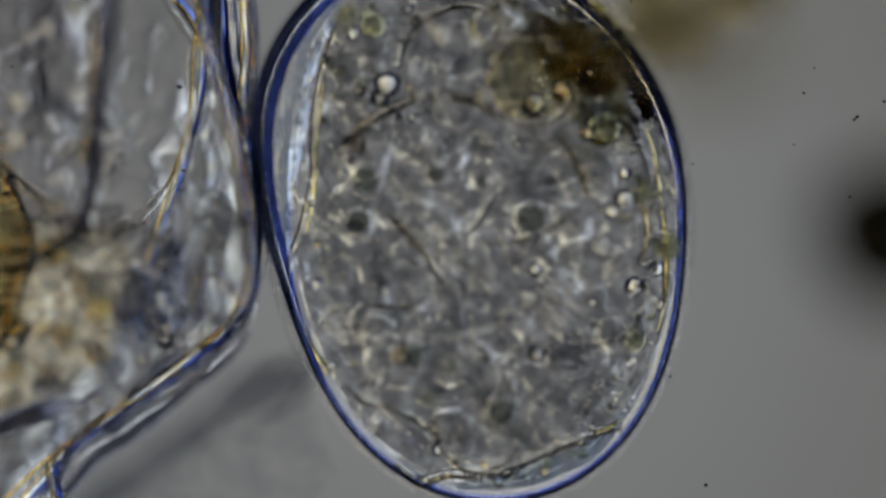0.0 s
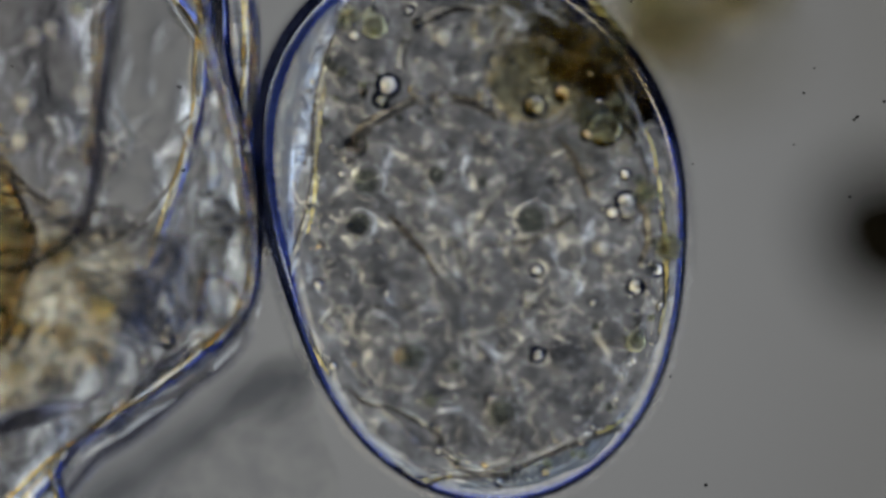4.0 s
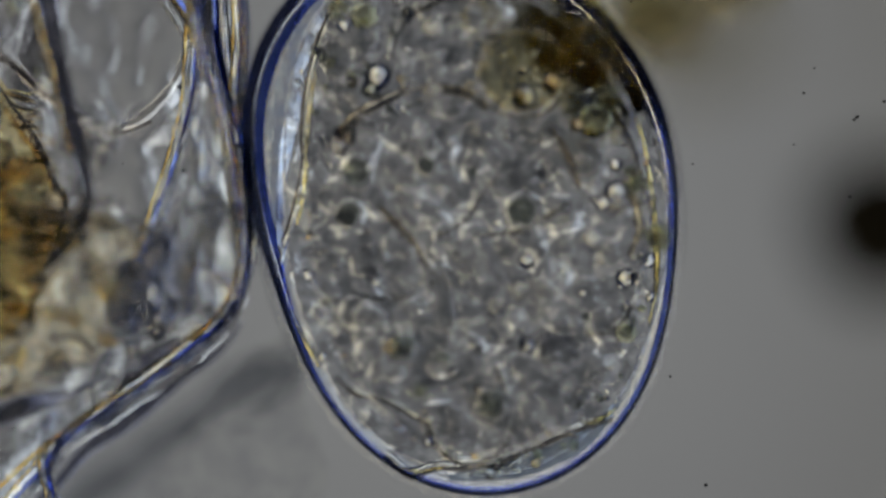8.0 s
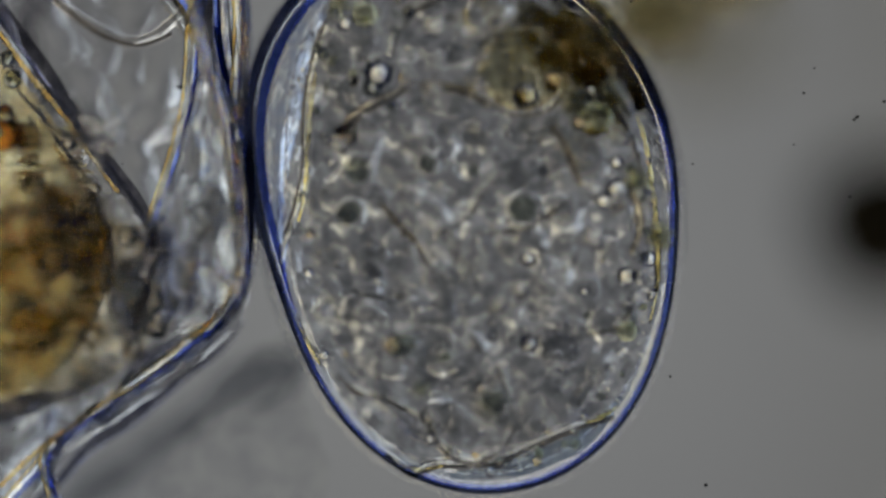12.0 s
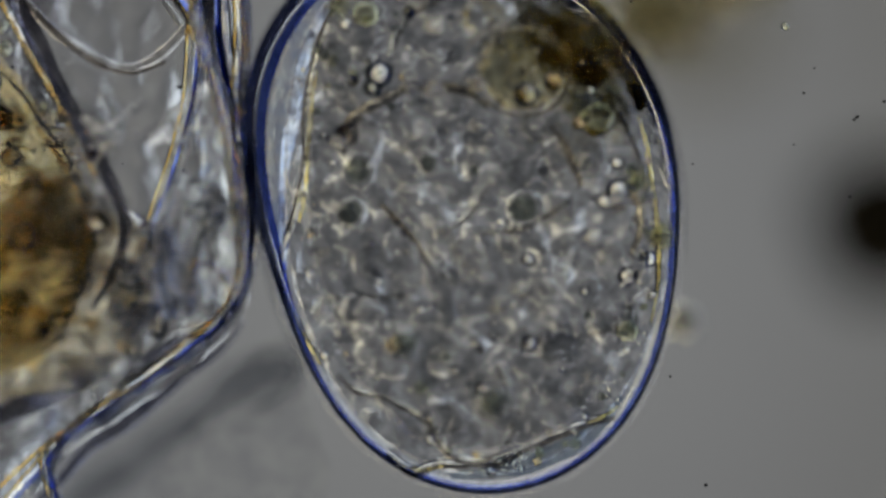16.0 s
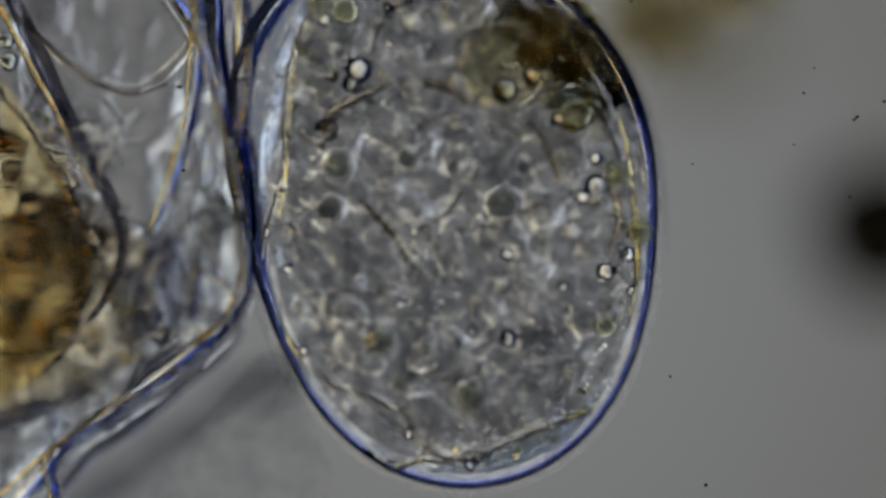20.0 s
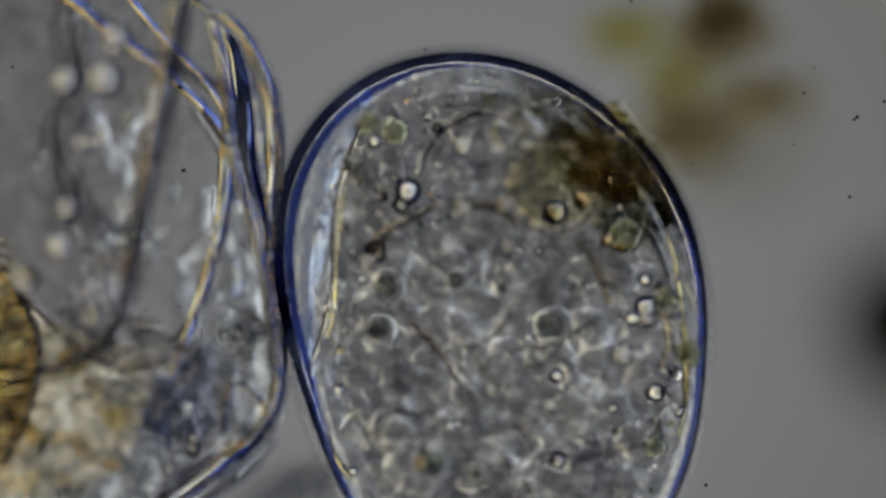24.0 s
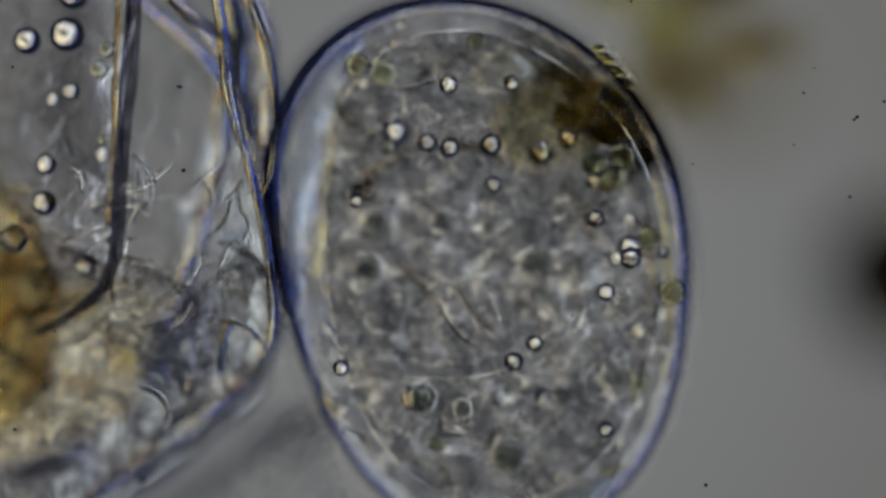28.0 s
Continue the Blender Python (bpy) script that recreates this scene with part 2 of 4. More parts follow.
def fold(rows, lift, around=12, n=10, seed=0, wobble=0.0):
    """A long fold or strand: rows of u, v, z, half width; a ridged section whose sides rise by lift."""
    bm = bmesh.new()
    pts, rings, off = spline(rows, n), [], Vector((seed * 7.1, seed * 3.3, 0))
    for i, q in enumerate(pts):
        a, b = pts[max(0, i - 1)], pts[min(len(pts) - 1, i + 1)]
        run = np.array((b[0] - a[0], a[1] - b[1]))
        side = np.array((-run[1], run[0])) / (np.linalg.norm(run) + 1e-9)
        c, ring = pt(q[0], q[1], q[2]), []
        c += Vector((*side, 0)) * wobble * noise.noise(c * 9 + off)
        w = max(q[3], 0.4) / 1000 * (1 + 0.35 * noise.noise(c * 14 + off))
        for k in range(around):
            t = 2 * math.pi * k / around
            x, y = math.cos(t), math.sin(t)
            ring.append(bm.verts.new(c + Vector((*(side * x * abs(x) * w), y * abs(y) * w * lift))))
        rings.append(ring)
    for r, s in zip(rings, rings[1:]):
        for k in range(around):
            bm.faces.new((r[k], r[(k + 1) % around], s[(k + 1) % around], s[k]))
    bm.faces.new(rings[0][::-1])
    bm.faces.new(rings[-1])
    bmesh.ops.recalc_face_normals(bm, faces=bm.faces)
    return bm


def thing(name, label, category, group="", at=(0, 0, 0)):
    ob = tagged(new(name), label, category, group)
    ob.location = at
    return ob


# ---- the setting: lamp field and slide ----
def lamp_field():
    m, n, l, p = nodes_of("lamp_glow")
    em, co, g, r = n.new("ShaderNodeEmission"), n.new("ShaderNodeTexCoord"), n.new("ShaderNodeVectorMath"), n.new("ShaderNodeValToRGB")
    g.operation = "LENGTH"
    l.new(co.outputs["Object"], g.inputs[0])
    div = n.new("ShaderNodeMath")
    div.operation, div.inputs[1].default_value = "DIVIDE", 14.0
    l.new(g.outputs["Value"], div.inputs[0])
    l.new(div.outputs[0], r.inputs[0])
    e = r.color_ramp.elements
    r.color_ramp.interpolation = "EASE"
    # an even middle, a bright ring added for glints, dark outside with an added blue fringe
    e[0].position, e[0].color = 0.06, (0.157, 0.1585, 0.157, 1)
    e[1].position, e[1].color = 1.0, (0.001, 0.002, 0.010, 1)
    for at, col in ((0.20, (0.143, 0.145, 0.147)), (0.30, (0.106, 0.107, 0.109)), (0.41, (0.09, 0.09, 0.092)), (0.46, (1.75, 1.75, 1.71)), (0.61, (1.75, 1.65, 1.35)), (0.67, (0.06, 0.13, 0.50)), (0.72, (0.01, 0.035, 0.24)), (0.82, (0.003, 0.01, 0.07))):
        e.new(at).color = (*col, 1)
    # the outer zone is tinted warm on one side, blue opposite, imitating lens fringes
    dot, far, side = n.new("ShaderNodeVectorMath"), n.new("ShaderNodeMapRange"), n.new("ShaderNodeMath")
    dot.operation, dot.inputs[1].default_value = "DOT_PRODUCT", (0.92 / 14, 0.38 / 14, 0)
    l.new(co.outputs["Object"], dot.inputs[0])
    far.inputs["From Min"].default_value, far.inputs["From Max"].default_value = 0.24, 0.42
    l.new(div.outputs[0], far.inputs["Value"])
    side.operation = "MULTIPLY"
    l.new(dot.outputs["Value"], side.inputs[0])
    l.new(far.outputs[0], side.inputs[1])
    tint, mul = n.new("ShaderNodeValToRGB"), n.new("ShaderNodeMix")
    shift = n.new("ShaderNodeMath")
    shift.operation, shift.inputs[1].default_value = "ADD", 0.5
    l.new(side.outputs[0], shift.inputs[0])
    l.new(shift.outputs[0], tint.inputs[0])
    t = tint.color_ramp.elements
    t[0].position, t[0].color = 0.12, (0.84, 0.94, 1.10, 1)
    t[1].position, t[1].color = 0.88, (1.09, 1.02, 0.82, 1)
    t.new(0.5).color = (1, 1, 1, 1)
    mul.data_type, mul.blend_type = "RGBA", "MULTIPLY"
    mul.inputs[0].default_value = 1
    l.new(r.outputs[0], mul.inputs[6])
    l.new(tint.outputs[0], mul.inputs[7])
    l.new(mul.outputs[2], em.inputs[0])
    em.inputs[1].default_value = LAMP_GLOW * 6
    l.new(em.outputs[0], n["Material Output"].inputs[0])
    bm = bmesh.new()
    bmesh.ops.create_circle(bm, cap_ends=True, segments=64, radius=14)
    ob = part("backdrop", bm, m)
    ob.location = (0, 0, -30)
    tagged(ob, "grey condenser lamp field with an added bright ring, under the slide", "lamp field", kind="structure")


lamp_field()
FLOOR = -0.44


def slide():
    bm = bmesh.new()
    bmesh.ops.create_cube(bm, size=1, matrix=Matrix.Translation((0, 0, FLOOR - 0.6)) @ Matrix.Diagonal((14, 9, 1.2, 1)))
    tagged(part("ground", bm, GLASS, smooth=False), "clear glass microscope slide wet with water", "slide", kind="structure")


slide()

# ---- the egg ----
EGG_AT = pt(828, 372)
# outline about the middle: mean radius and four waves
WAVES = ((-0.0009, -0.0007), (-0.0569, -0.0298), (0.0028, 0.0130), (0.0005, 0.0033))
egg = thing("rotifer_egg", "oval clear egg with a blue-edged shell and a grey embryo inside", "egg", at=EGG_AT)


def outline(a):
    return 0.4286 + sum(c * math.cos((k + 1) * a) + s * math.sin((k + 1) * a) for k, (c, s) in enumerate(WAVES))


def ovoid(bm, grow, depth, flip=False, shift=(0, 0), rows=40, cols=96):
    rings = []
    for i in range(1, rows):
        f = math.pi * i / rows - math.pi / 2
        rings.append([bm.verts.new((math.cos(f) * (outline(a) + grow) * math.cos(a) + shift[0], math.cos(f) * (outline(a) + grow) * math.sin(a) + shift[1], depth * math.sin(f)))
                      for a in (2 * math.pi * k / cols for k in range(cols))])
    lo, hi = bm.verts.new((*shift, -depth)), bm.verts.new((*shift, depth))
    faces = [bm.faces.new((r[k], r[(k + 1) % cols], s[(k + 1) % cols], s[k])) for r, s in zip(rings, rings[1:]) for k in range(cols)]
    faces += [bm.faces.new((lo, rings[0][(k + 1) % cols], rings[0][k])) for k in range(cols)]
    faces += [bm.faces.new((hi, rings[-1][k], rings[-1][(k + 1) % cols])) for k in range(cols)]
    if flip:
        bmesh.ops.reverse_faces(bm, faces=faces)


bm = bmesh.new()
ovoid(bm, 0, 0.40)
ovoid(bm, -0.010, 0.390, flip=True)
part("shell", bm, SHELL, egg, "clear blue-tinged egg shell")


def upper(a, at, power=2):
    return max(0, math.cos(a - math.radians(at))) ** power


def rim_band(inset, half, lift, material, name, label, sink=0.0, height=0.015, deeper=0.0):
    """A band imitating the rim at the widest line; half(a) is its half width."""
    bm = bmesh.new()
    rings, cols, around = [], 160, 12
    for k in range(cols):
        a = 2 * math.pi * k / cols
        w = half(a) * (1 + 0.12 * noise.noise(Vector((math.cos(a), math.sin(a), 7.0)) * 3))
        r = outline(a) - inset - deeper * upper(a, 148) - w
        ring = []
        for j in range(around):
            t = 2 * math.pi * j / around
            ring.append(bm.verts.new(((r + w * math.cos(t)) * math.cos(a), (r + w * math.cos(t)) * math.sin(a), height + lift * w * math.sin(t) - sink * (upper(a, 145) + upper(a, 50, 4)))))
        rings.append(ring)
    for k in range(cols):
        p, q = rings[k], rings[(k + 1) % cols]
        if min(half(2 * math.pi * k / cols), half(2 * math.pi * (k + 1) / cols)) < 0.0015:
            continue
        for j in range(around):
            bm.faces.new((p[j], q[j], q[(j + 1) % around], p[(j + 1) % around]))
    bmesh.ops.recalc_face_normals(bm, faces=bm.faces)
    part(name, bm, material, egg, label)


# rim darkness and fringe put into colour: thick towards the two upper shoulders, thin below
rim_band(-0.004, lambda a: 0.0046 + 0.0060 * upper(a, 148) + 0.003 * upper(a, 48, 4), 1.6, RIM, "shell_rim_shade", "dark navy band imitating the shell's refracted rim", -0.11)
rim_band(-0.018, lambda a: 0.0005 + 0.0150 * upper(a, 150) + 0.026 * upper(a, 50, 4), 0.4, RIM, "shell_shoulder_shade", "dark band imitating the soft dark rim at the shoulders", 0, -0.25)
rim_band(0.003, lambda a: 0.0032 + 0.0060 * upper(a, 152) + 0.0020 * upper(a, 5), 0.5, RIM_BLUE, "shell_blue_fringe", "blue band imitating the colour fringe inside the rim", 0.03, 0.015, 0.012)
# a clear ring added outside the shell to imitate its bright halo
rim_band(-0.013, lambda a: max(0.0004, 0.0080 - 0.0080 * upper(a, 148, 1) - 0.008 * upper(a, 50, 2)), 1.0, HALO, "shell_halo_band", "clear band added to imitate the bright halo round the shell", 0, -0.14)


def egg_pt(u, v, z):
    return pt(u, v, z) - EGG_AT


part("egg_fluid", fold([(600, -45, -.05, 14), (556, 25, -.05, 22), (524, 100, -.05, 25), (506, 190, -.05, 26), (496, 270, -.05, 26), (490, 350, -.05, 20), (492, 430, -.05, 11), (503, 480, -.05, 3)], 0.34, 18, 12, 71, 0.004), PERI, egg, "pale bluish fluid under the shell").location = -EGG_AT
part("egg_fluid", fold([(800, 845, .0, 6), (860, 840, .0, 10), (930, 828, .0, 16), (1000, 800, .0, 18), (1060, 760, .0, 13), (1105, 705, .0, 6)], 0.2, 18, 12, 72, 0.004), PERI_DARK, egg, "grey-blue fluid under the shell").location = -EGG_AT
# yellow lines added to imitate the colour fringe inside the rim
for i, rows in enumerate(([(1118, 175, .03, 2), (1142, 245, .03, 4), (1158, 325, .03, 4), (1167, 410, .03, 5), (1166, 490, .03, 4), (1152, 575, .03, 2)], [(1040, 752, .03, 2), (1070, 742, .03, 4), (1100, 722, .03, 2)],
                          [(715, 828, .03, 2), (750, 836, .03, 5), (790, 826, .03, 2)], [(520, 545, .03, 2), (545, 600, .03, 4), (572, 650, .03, 2)], [(565, 120, .03, 2), (553, 220, .03, 4), (548, 320, .03, 4), (530, 400, .03, 2)])):
    part("yellow_line", fold(rows, 0.36, 12, 10, 80 + i, 0.005), YELLOW_LINE, egg, "thin yellow line imitating a colour fringe").location = -EGG_AT

# droplets and nuclei: u, v, height, radius, material; the deeper focus first
DROPS = [(619, 241, .07, 18, OIL), (760, 293, .07, 12, NUCLEUS), (842, 306, .08, 8, NUCLEUS), (1058, 211, .05, 29, OIL_GREEN), (1093, 291, .05, 11, OIL),
         (1113, 588, .04, 18, OIL_GREEN), (939, 609, .07, 14, OIL), (702, 610, .10, 14, OIL_AMBER), (933, 172, .09, 20, OIL), (981, 150, .10, 15, OIL_AMBER),
         (676, 135, .07, 20, OIL), (662, 160, .08, 14, OIL), (937, 461, .07, 12, OIL), (1095, 340, .06, 19, OIL), (1070, 360, .07, 11, OIL), (1025, 222, .08, 11, OIL_AMBER),
         (616, 47, .05, 11, OIL), (637, 303, .03, 18, NUCLEUS), (625, 378, .02, 15, NUCLEUS), (928, 373, .03, 20, NUCLEUS), (662, 487, .06, 18, SPOT), (652, 30, .05, 22, OIL_GREEN),
         (995, 605, .02, 40, SPOT), (965, 300, .04, 22, SPOT), (800, 95, .05, 22, SPOT), (578, 630, .04, 8, OIL), (1018, 466, .07, 10, SPOT), (1040, 560, .07, 7, NUCLEUS),
         (860, 690, .0, 14, OIL), (1150, 460, .03, 13, OIL), (1112, 490, .04, 15, OIL), (552, 486, .03, 10, OIL),
         # nearer the upper side of the egg
         (720, 608, .19, 21, RINGED), (795, 627, .19, 12, RINGED), (750, 688, .19, 13, OIL_GREEN), (876, 709, .19, 22, RINGED), (1166, 420, 0.15, 22, OIL_GREEN), (885, 543, .19, 15, OIL),
         (922, 511, .19, 13, OIL), (1048, 420, .19, 14, OIL), (1092, 360, .19, 17, OIL), (1030, 290, .19, 14, OIL), (850, 230, .19, 13, OIL), (772, 165, .19, 15, OIL), (732, 155, .19, 15, OIL),
         (845, 160, .19, 17, OIL), (820, -23, .19, 16, OIL_GREEN), (606, 260, .19, 11, OIL), (1048, 663, .19, 12, OIL), (580, 554, .19, 13, OIL), (1150, 350, .19, 10, OIL), (770, 53, .19, 15, OIL),
         (620, 385, .19, 16, SPOT), (1030, 190, .19, 22, RINGED), (1075, 180, .19, 22, OIL_GREEN), (610, 20, .19, 20, OIL_GREEN), (1060, 85, .19, 24, RINGED), (880, 50, .19, 13, OIL), (1125, 325, .19, 18, OIL_GREEN)]


def embryo(base, thick, inset, seed, rough, material, name, label):
    """A flattened body whose surface is a pavement of large and small cells."""
    cols, rings = 320, 104
    ang = np.linspace(0, 2 * math.pi, cols, endpoint=False)
    edge = np.array([outline(a) - inset - 0.046 * max(0, math.cos(a - 2.70)) ** 6 - 0.024 * max(0, math.cos(a + 1.05)) ** 4 for a in ang])
    f = np.linspace(0, 1, rings + 1)[1:]
    xy = np.stack([(f[:, None] * edge * np.cos(ang)).ravel() + 0.01, (f[:, None] * edge * np.sin(ang)).ravel()], 1)
    xy = np.vstack([[[0.01, 0]], xy])
    rel = np.concatenate([[0], np.repeat(f, cols)])
    
    def paved(seed, gap, low, high):
        """Rounded caps, one a cell, that meet in sharp valleys."""
        r = np.random.default_rng(seed)
        cen = []
        for _ in range(9000):
            p = r.uniform((-0.42, -0.5), (0.42, 0.5))
            if all((p[0] - q[0]) ** 2 + (p[1] - q[1]) ** 2 > gap * gap for q in cen):
                cen.append(p)
        cen = np.array(cen)
        amp = r.uniform(low, high, len(cen))
        tall = r.uniform(0.75, 1.3, (len(cen), 2))
        high_at = []
        for some in np.array_split(xy, 16):
            d = sum(((some[:, None, i] - cen[None, :, i]) * tall[None, :, i]) ** 2 for i in (0, 1)) ** 0.5
            k = np.argpartition(d, 1, axis=1)[:, :2]
            pair = np.take_along_axis(d, k, 1)
            first = pair.argmin(axis=1)
            d1, d2 = pair.min(axis=1), pair.max(axis=1)
            high_at.append(amp[np.take_along_axis(k, first[:, None], 1)[:, 0]] * np.clip(1 - (d1 / np.maximum(d2, 1e-6)) ** 2, 0, 1))
        return np.concatenate(high_at)

    def wild(seed, waves):
        """Uneven cloudy relief: pairs of fineness and height."""
        return np.array([sum(h * noise.noise(Vector((p[0] * f, p[1] * f, seed + f))) for f, h in waves) for p in xy])

    # the surface is smooth where a droplet lies on it
    calm = np.ones(len(xy))
    for u, v, z, r, mat in [*DROPS, (937, 122, 0, 50, VACUOLE)]:
        if mat is not SPOT:
            p = egg_pt(u, v, 0)
            calm *= np.clip(np.hypot(xy[:, 0] - p.x, xy[:, 1] - p.y) / (1.5 * r / 1000) - 0.6, 0.15, 1)
    hump = 1 - rel ** 3
    top = base + 0.008 + thick * hump + rough * calm * (paved(seed + 5, 0.08, 0.0, 0.0020) + wild(0.3 + seed, ((9, .010), (19, .0075), (41, .0050), (80, .0016))))
    low = base - 0.002 + 0.2 * thick * hump - rough * calm * (paved(seed + 8, 0.055, 0.0, 0.0022) + wild(7.3 + seed, ((12, .008), (25, .006), (47, .0032), (85, .0010))))
    top[-cols:] = low[-cols:] = base
    verts = [(*p, z) for p, z in zip(xy, top)] + [(*p, z) for p, z in zip(xy[:-cols], low)]
    n = len(xy)
    faces = []
    for side in (0, 1):
        def at(i, k):
            j = 1 + i * cols + k % cols
            return j if side == 0 or i == rings - 1 else n + j
        o = 0 if side == 0 else n
        new_faces = [(o, at(0, k), at(0, k + 1)) for k in range(cols)]
        new_faces += [(at(i, k), at(i + 1, k), at(i + 1, k + 1), at(i, k + 1)) for i in range(rings - 1) for k in range(cols)]
        faces += new_faces if side == 0 else [q[::-1] for q in new_faces]
    me = bpy.data.meshes.new(name)
    me.from_pydata(verts, [], faces)
    me.materials.append(material)
    me.shade_smooth()
    ob = new(name, me)
    ob.parent = egg
    tagged(ob, label)


embryo(-0.03, 0.050, 0.012, 0, 1.0, EMBRYO, "embryo", "grey granular embryo of many cells")
embryo(0.15, 0.030, 0.060, 40, 0.45, EMBRYO_TOP, "upper_tissue", "thin clear upper layer of the embryo")


def yolk():
    rng = np.random.default_rng(8)
    for k in range(32):
        f = k / 31
        u, v = 905 + 225 * f + rng.uniform(-48, 30), 0 + 165 * f ** 1.5 + rng.uniform(-45, 45)
        r = (0.45 + 0.55 * f) * rng.uniform(0.035, 0.066)
        if within(u, v, -0.035 - 0.4 * r):
            droplet(egg_pt(u, v, rng.uniform(-0.33, -0.20)), r, YOLK, egg, "yolk_globule", "", (1, rng.uniform(0.7, 1), 0.7))
    # a denser row along the shoulder of the shell
    for k in range(18):
        a, r = math.radians(36 + 34 * k / 17 + rng.uniform(-3, 3)), rng.uniform(0.026, 0.05)
        d = outline(a) - 0.02 - r - rng.uniform(0, 0.05)
        droplet((d * math.cos(a), d * math.sin(a), rng.uniform(-0.34, -0.22)), r, YOLK, egg, "yolk_globule", "", (1, rng.uniform(0.7, 1), 0.7))


for u, v, r in ((1040, 75, 34), (1068, 105, 30), (1000, 60, 30), (1085, 130, 24), (1020, 112, 32), (985, 105, 26), (1056, 138, 24)):
    part("yolk_globule", lump(egg_pt(u, v, .17), (r / 1000, r / 1200, r / 2500), u, 0.25, 1.6, 0.1, 4), YOLK_AMBER, egg, "amber yolk globule")
for r in (72, 84):
    part("vacuole_membrane", fold([(928 + r * math.cos(a), 128 + 0.97 * r * math.sin(a), .04, 2.2) for a in [math.radians(20 * k - 60) for k in range(-2, 17)]], 0.36, 10, 6, r, 0.004), MEMBRANE_BROWN, egg, "thin pale membrane round the vacuole").location = -EGG_AT
droplet(egg_pt(930, 124, -0.04), 0.076, VACUOLE, egg, "vacuole", "olive-brown round vacuole", (1, 0.95, 0.3))


def within(u, v, grow=0.0):
    p = egg_pt(u, v, 0)
    return p.length < outline(math.atan2(p.y, p.x)) + grow


yolk()


# cells of the embryo: a few lumpy shapes, each used many times
def cells():
    rng = np.random.default_rng(17)
    shapes = []
    for k in range(7):
        bm = lump((0, 0, 0), (1, rng.uniform(0.7, 1.0), 0.5), 60 + k, 0.25, 1.3, 0.06, 3)
        me = bpy.data.meshes.new("cell")
        bm.to_mesh(me)
        bm.free()
        me.materials.append(CELL)
        me.shade_smooth()
        shapes.append(me)
    made = []
    for tries in range(260):
        u, v, r = rng.uniform(500, 1190), rng.uniform(-70, 840), rng.uniform(24, 58)
        if not within(u, v, -0.055 - r / 1000) or any((u - a) ** 2 + (v - b) ** 2 < (0.95 * (r + c)) ** 2 for a, b, c in made):
            continue
        made.append((u, v, r))
        ob = new("cell", shapes[len(made) % 7])
        ob.parent = egg
        d = egg_pt(u, v, 0).length
        ob.location = egg_pt(u, v, 0.05 - 0.22 * d * d + rng.uniform(-0.02, 0.02))
        ob.rotation_euler = (rng.uniform(-.4, .4), rng.uniform(-.4, .4), rng.uniform(0, 6.3))
        ob.scale = [r / 1000] * 3


cells()


def granules():
    rng = np.random.default_rng(23)
    bm = bmesh.new()
    n = 0
    while n < 420:
        u, v = rng.uniform(500, 1190), rng.uniform(-80, 850)
        edge = not within(u, v, -0.10)
        if not within(u, v, -0.03) or not within(u - 50, v, -0.03) or (not edge and rng.random() < 0.55):
            continue
        d = egg_pt(u, v, 0).length
        lens_drop(bm, egg_pt(u, v, 0.06 - 0.15 * d * d + rng.uniform(-0.03, 0.02)), rng.uniform(2.5, 8.5) / 1000, rng.uniform(0.5, 1), 10, rng.choice((1.0, 1.0, 1.8)))
        n += 1
    ob = part("granules", bm, OIL, egg, "fine clear granules")
    ob["kind"] = "stuff"


granules()


def vesicles():
    """Small droplets crowded along the margin, above all under the upper shoulder."""
    rng = np.random.default_rng(61)
    made = 0
    while made < 70:
        if made < 30:
            u, v = rng.uniform(565, 730), rng.uniform(-40, 200)
        else:
            u, v = rng.uniform(500, 1190), rng.uniform(150, 840)
        if not within(u, v, -0.035) or (made >= 30 and within(u, v, -0.085)) or not within(u - 55, v, -0.02):
            continue
        r = rng.uniform(5, 12)
        ob = drop(egg_pt(u, v, rng.uniform(.035, .065)), r / 1000, (OIL, RINGED, OIL_GREEN, OIL, RINGED, OIL_AMBER)[made % 6], egg, "", rng.uniform(0.7, 1))
        ob.name, ob.rotation_euler.z = "vesicle", rng.uniform(0, 6)
        made += 1


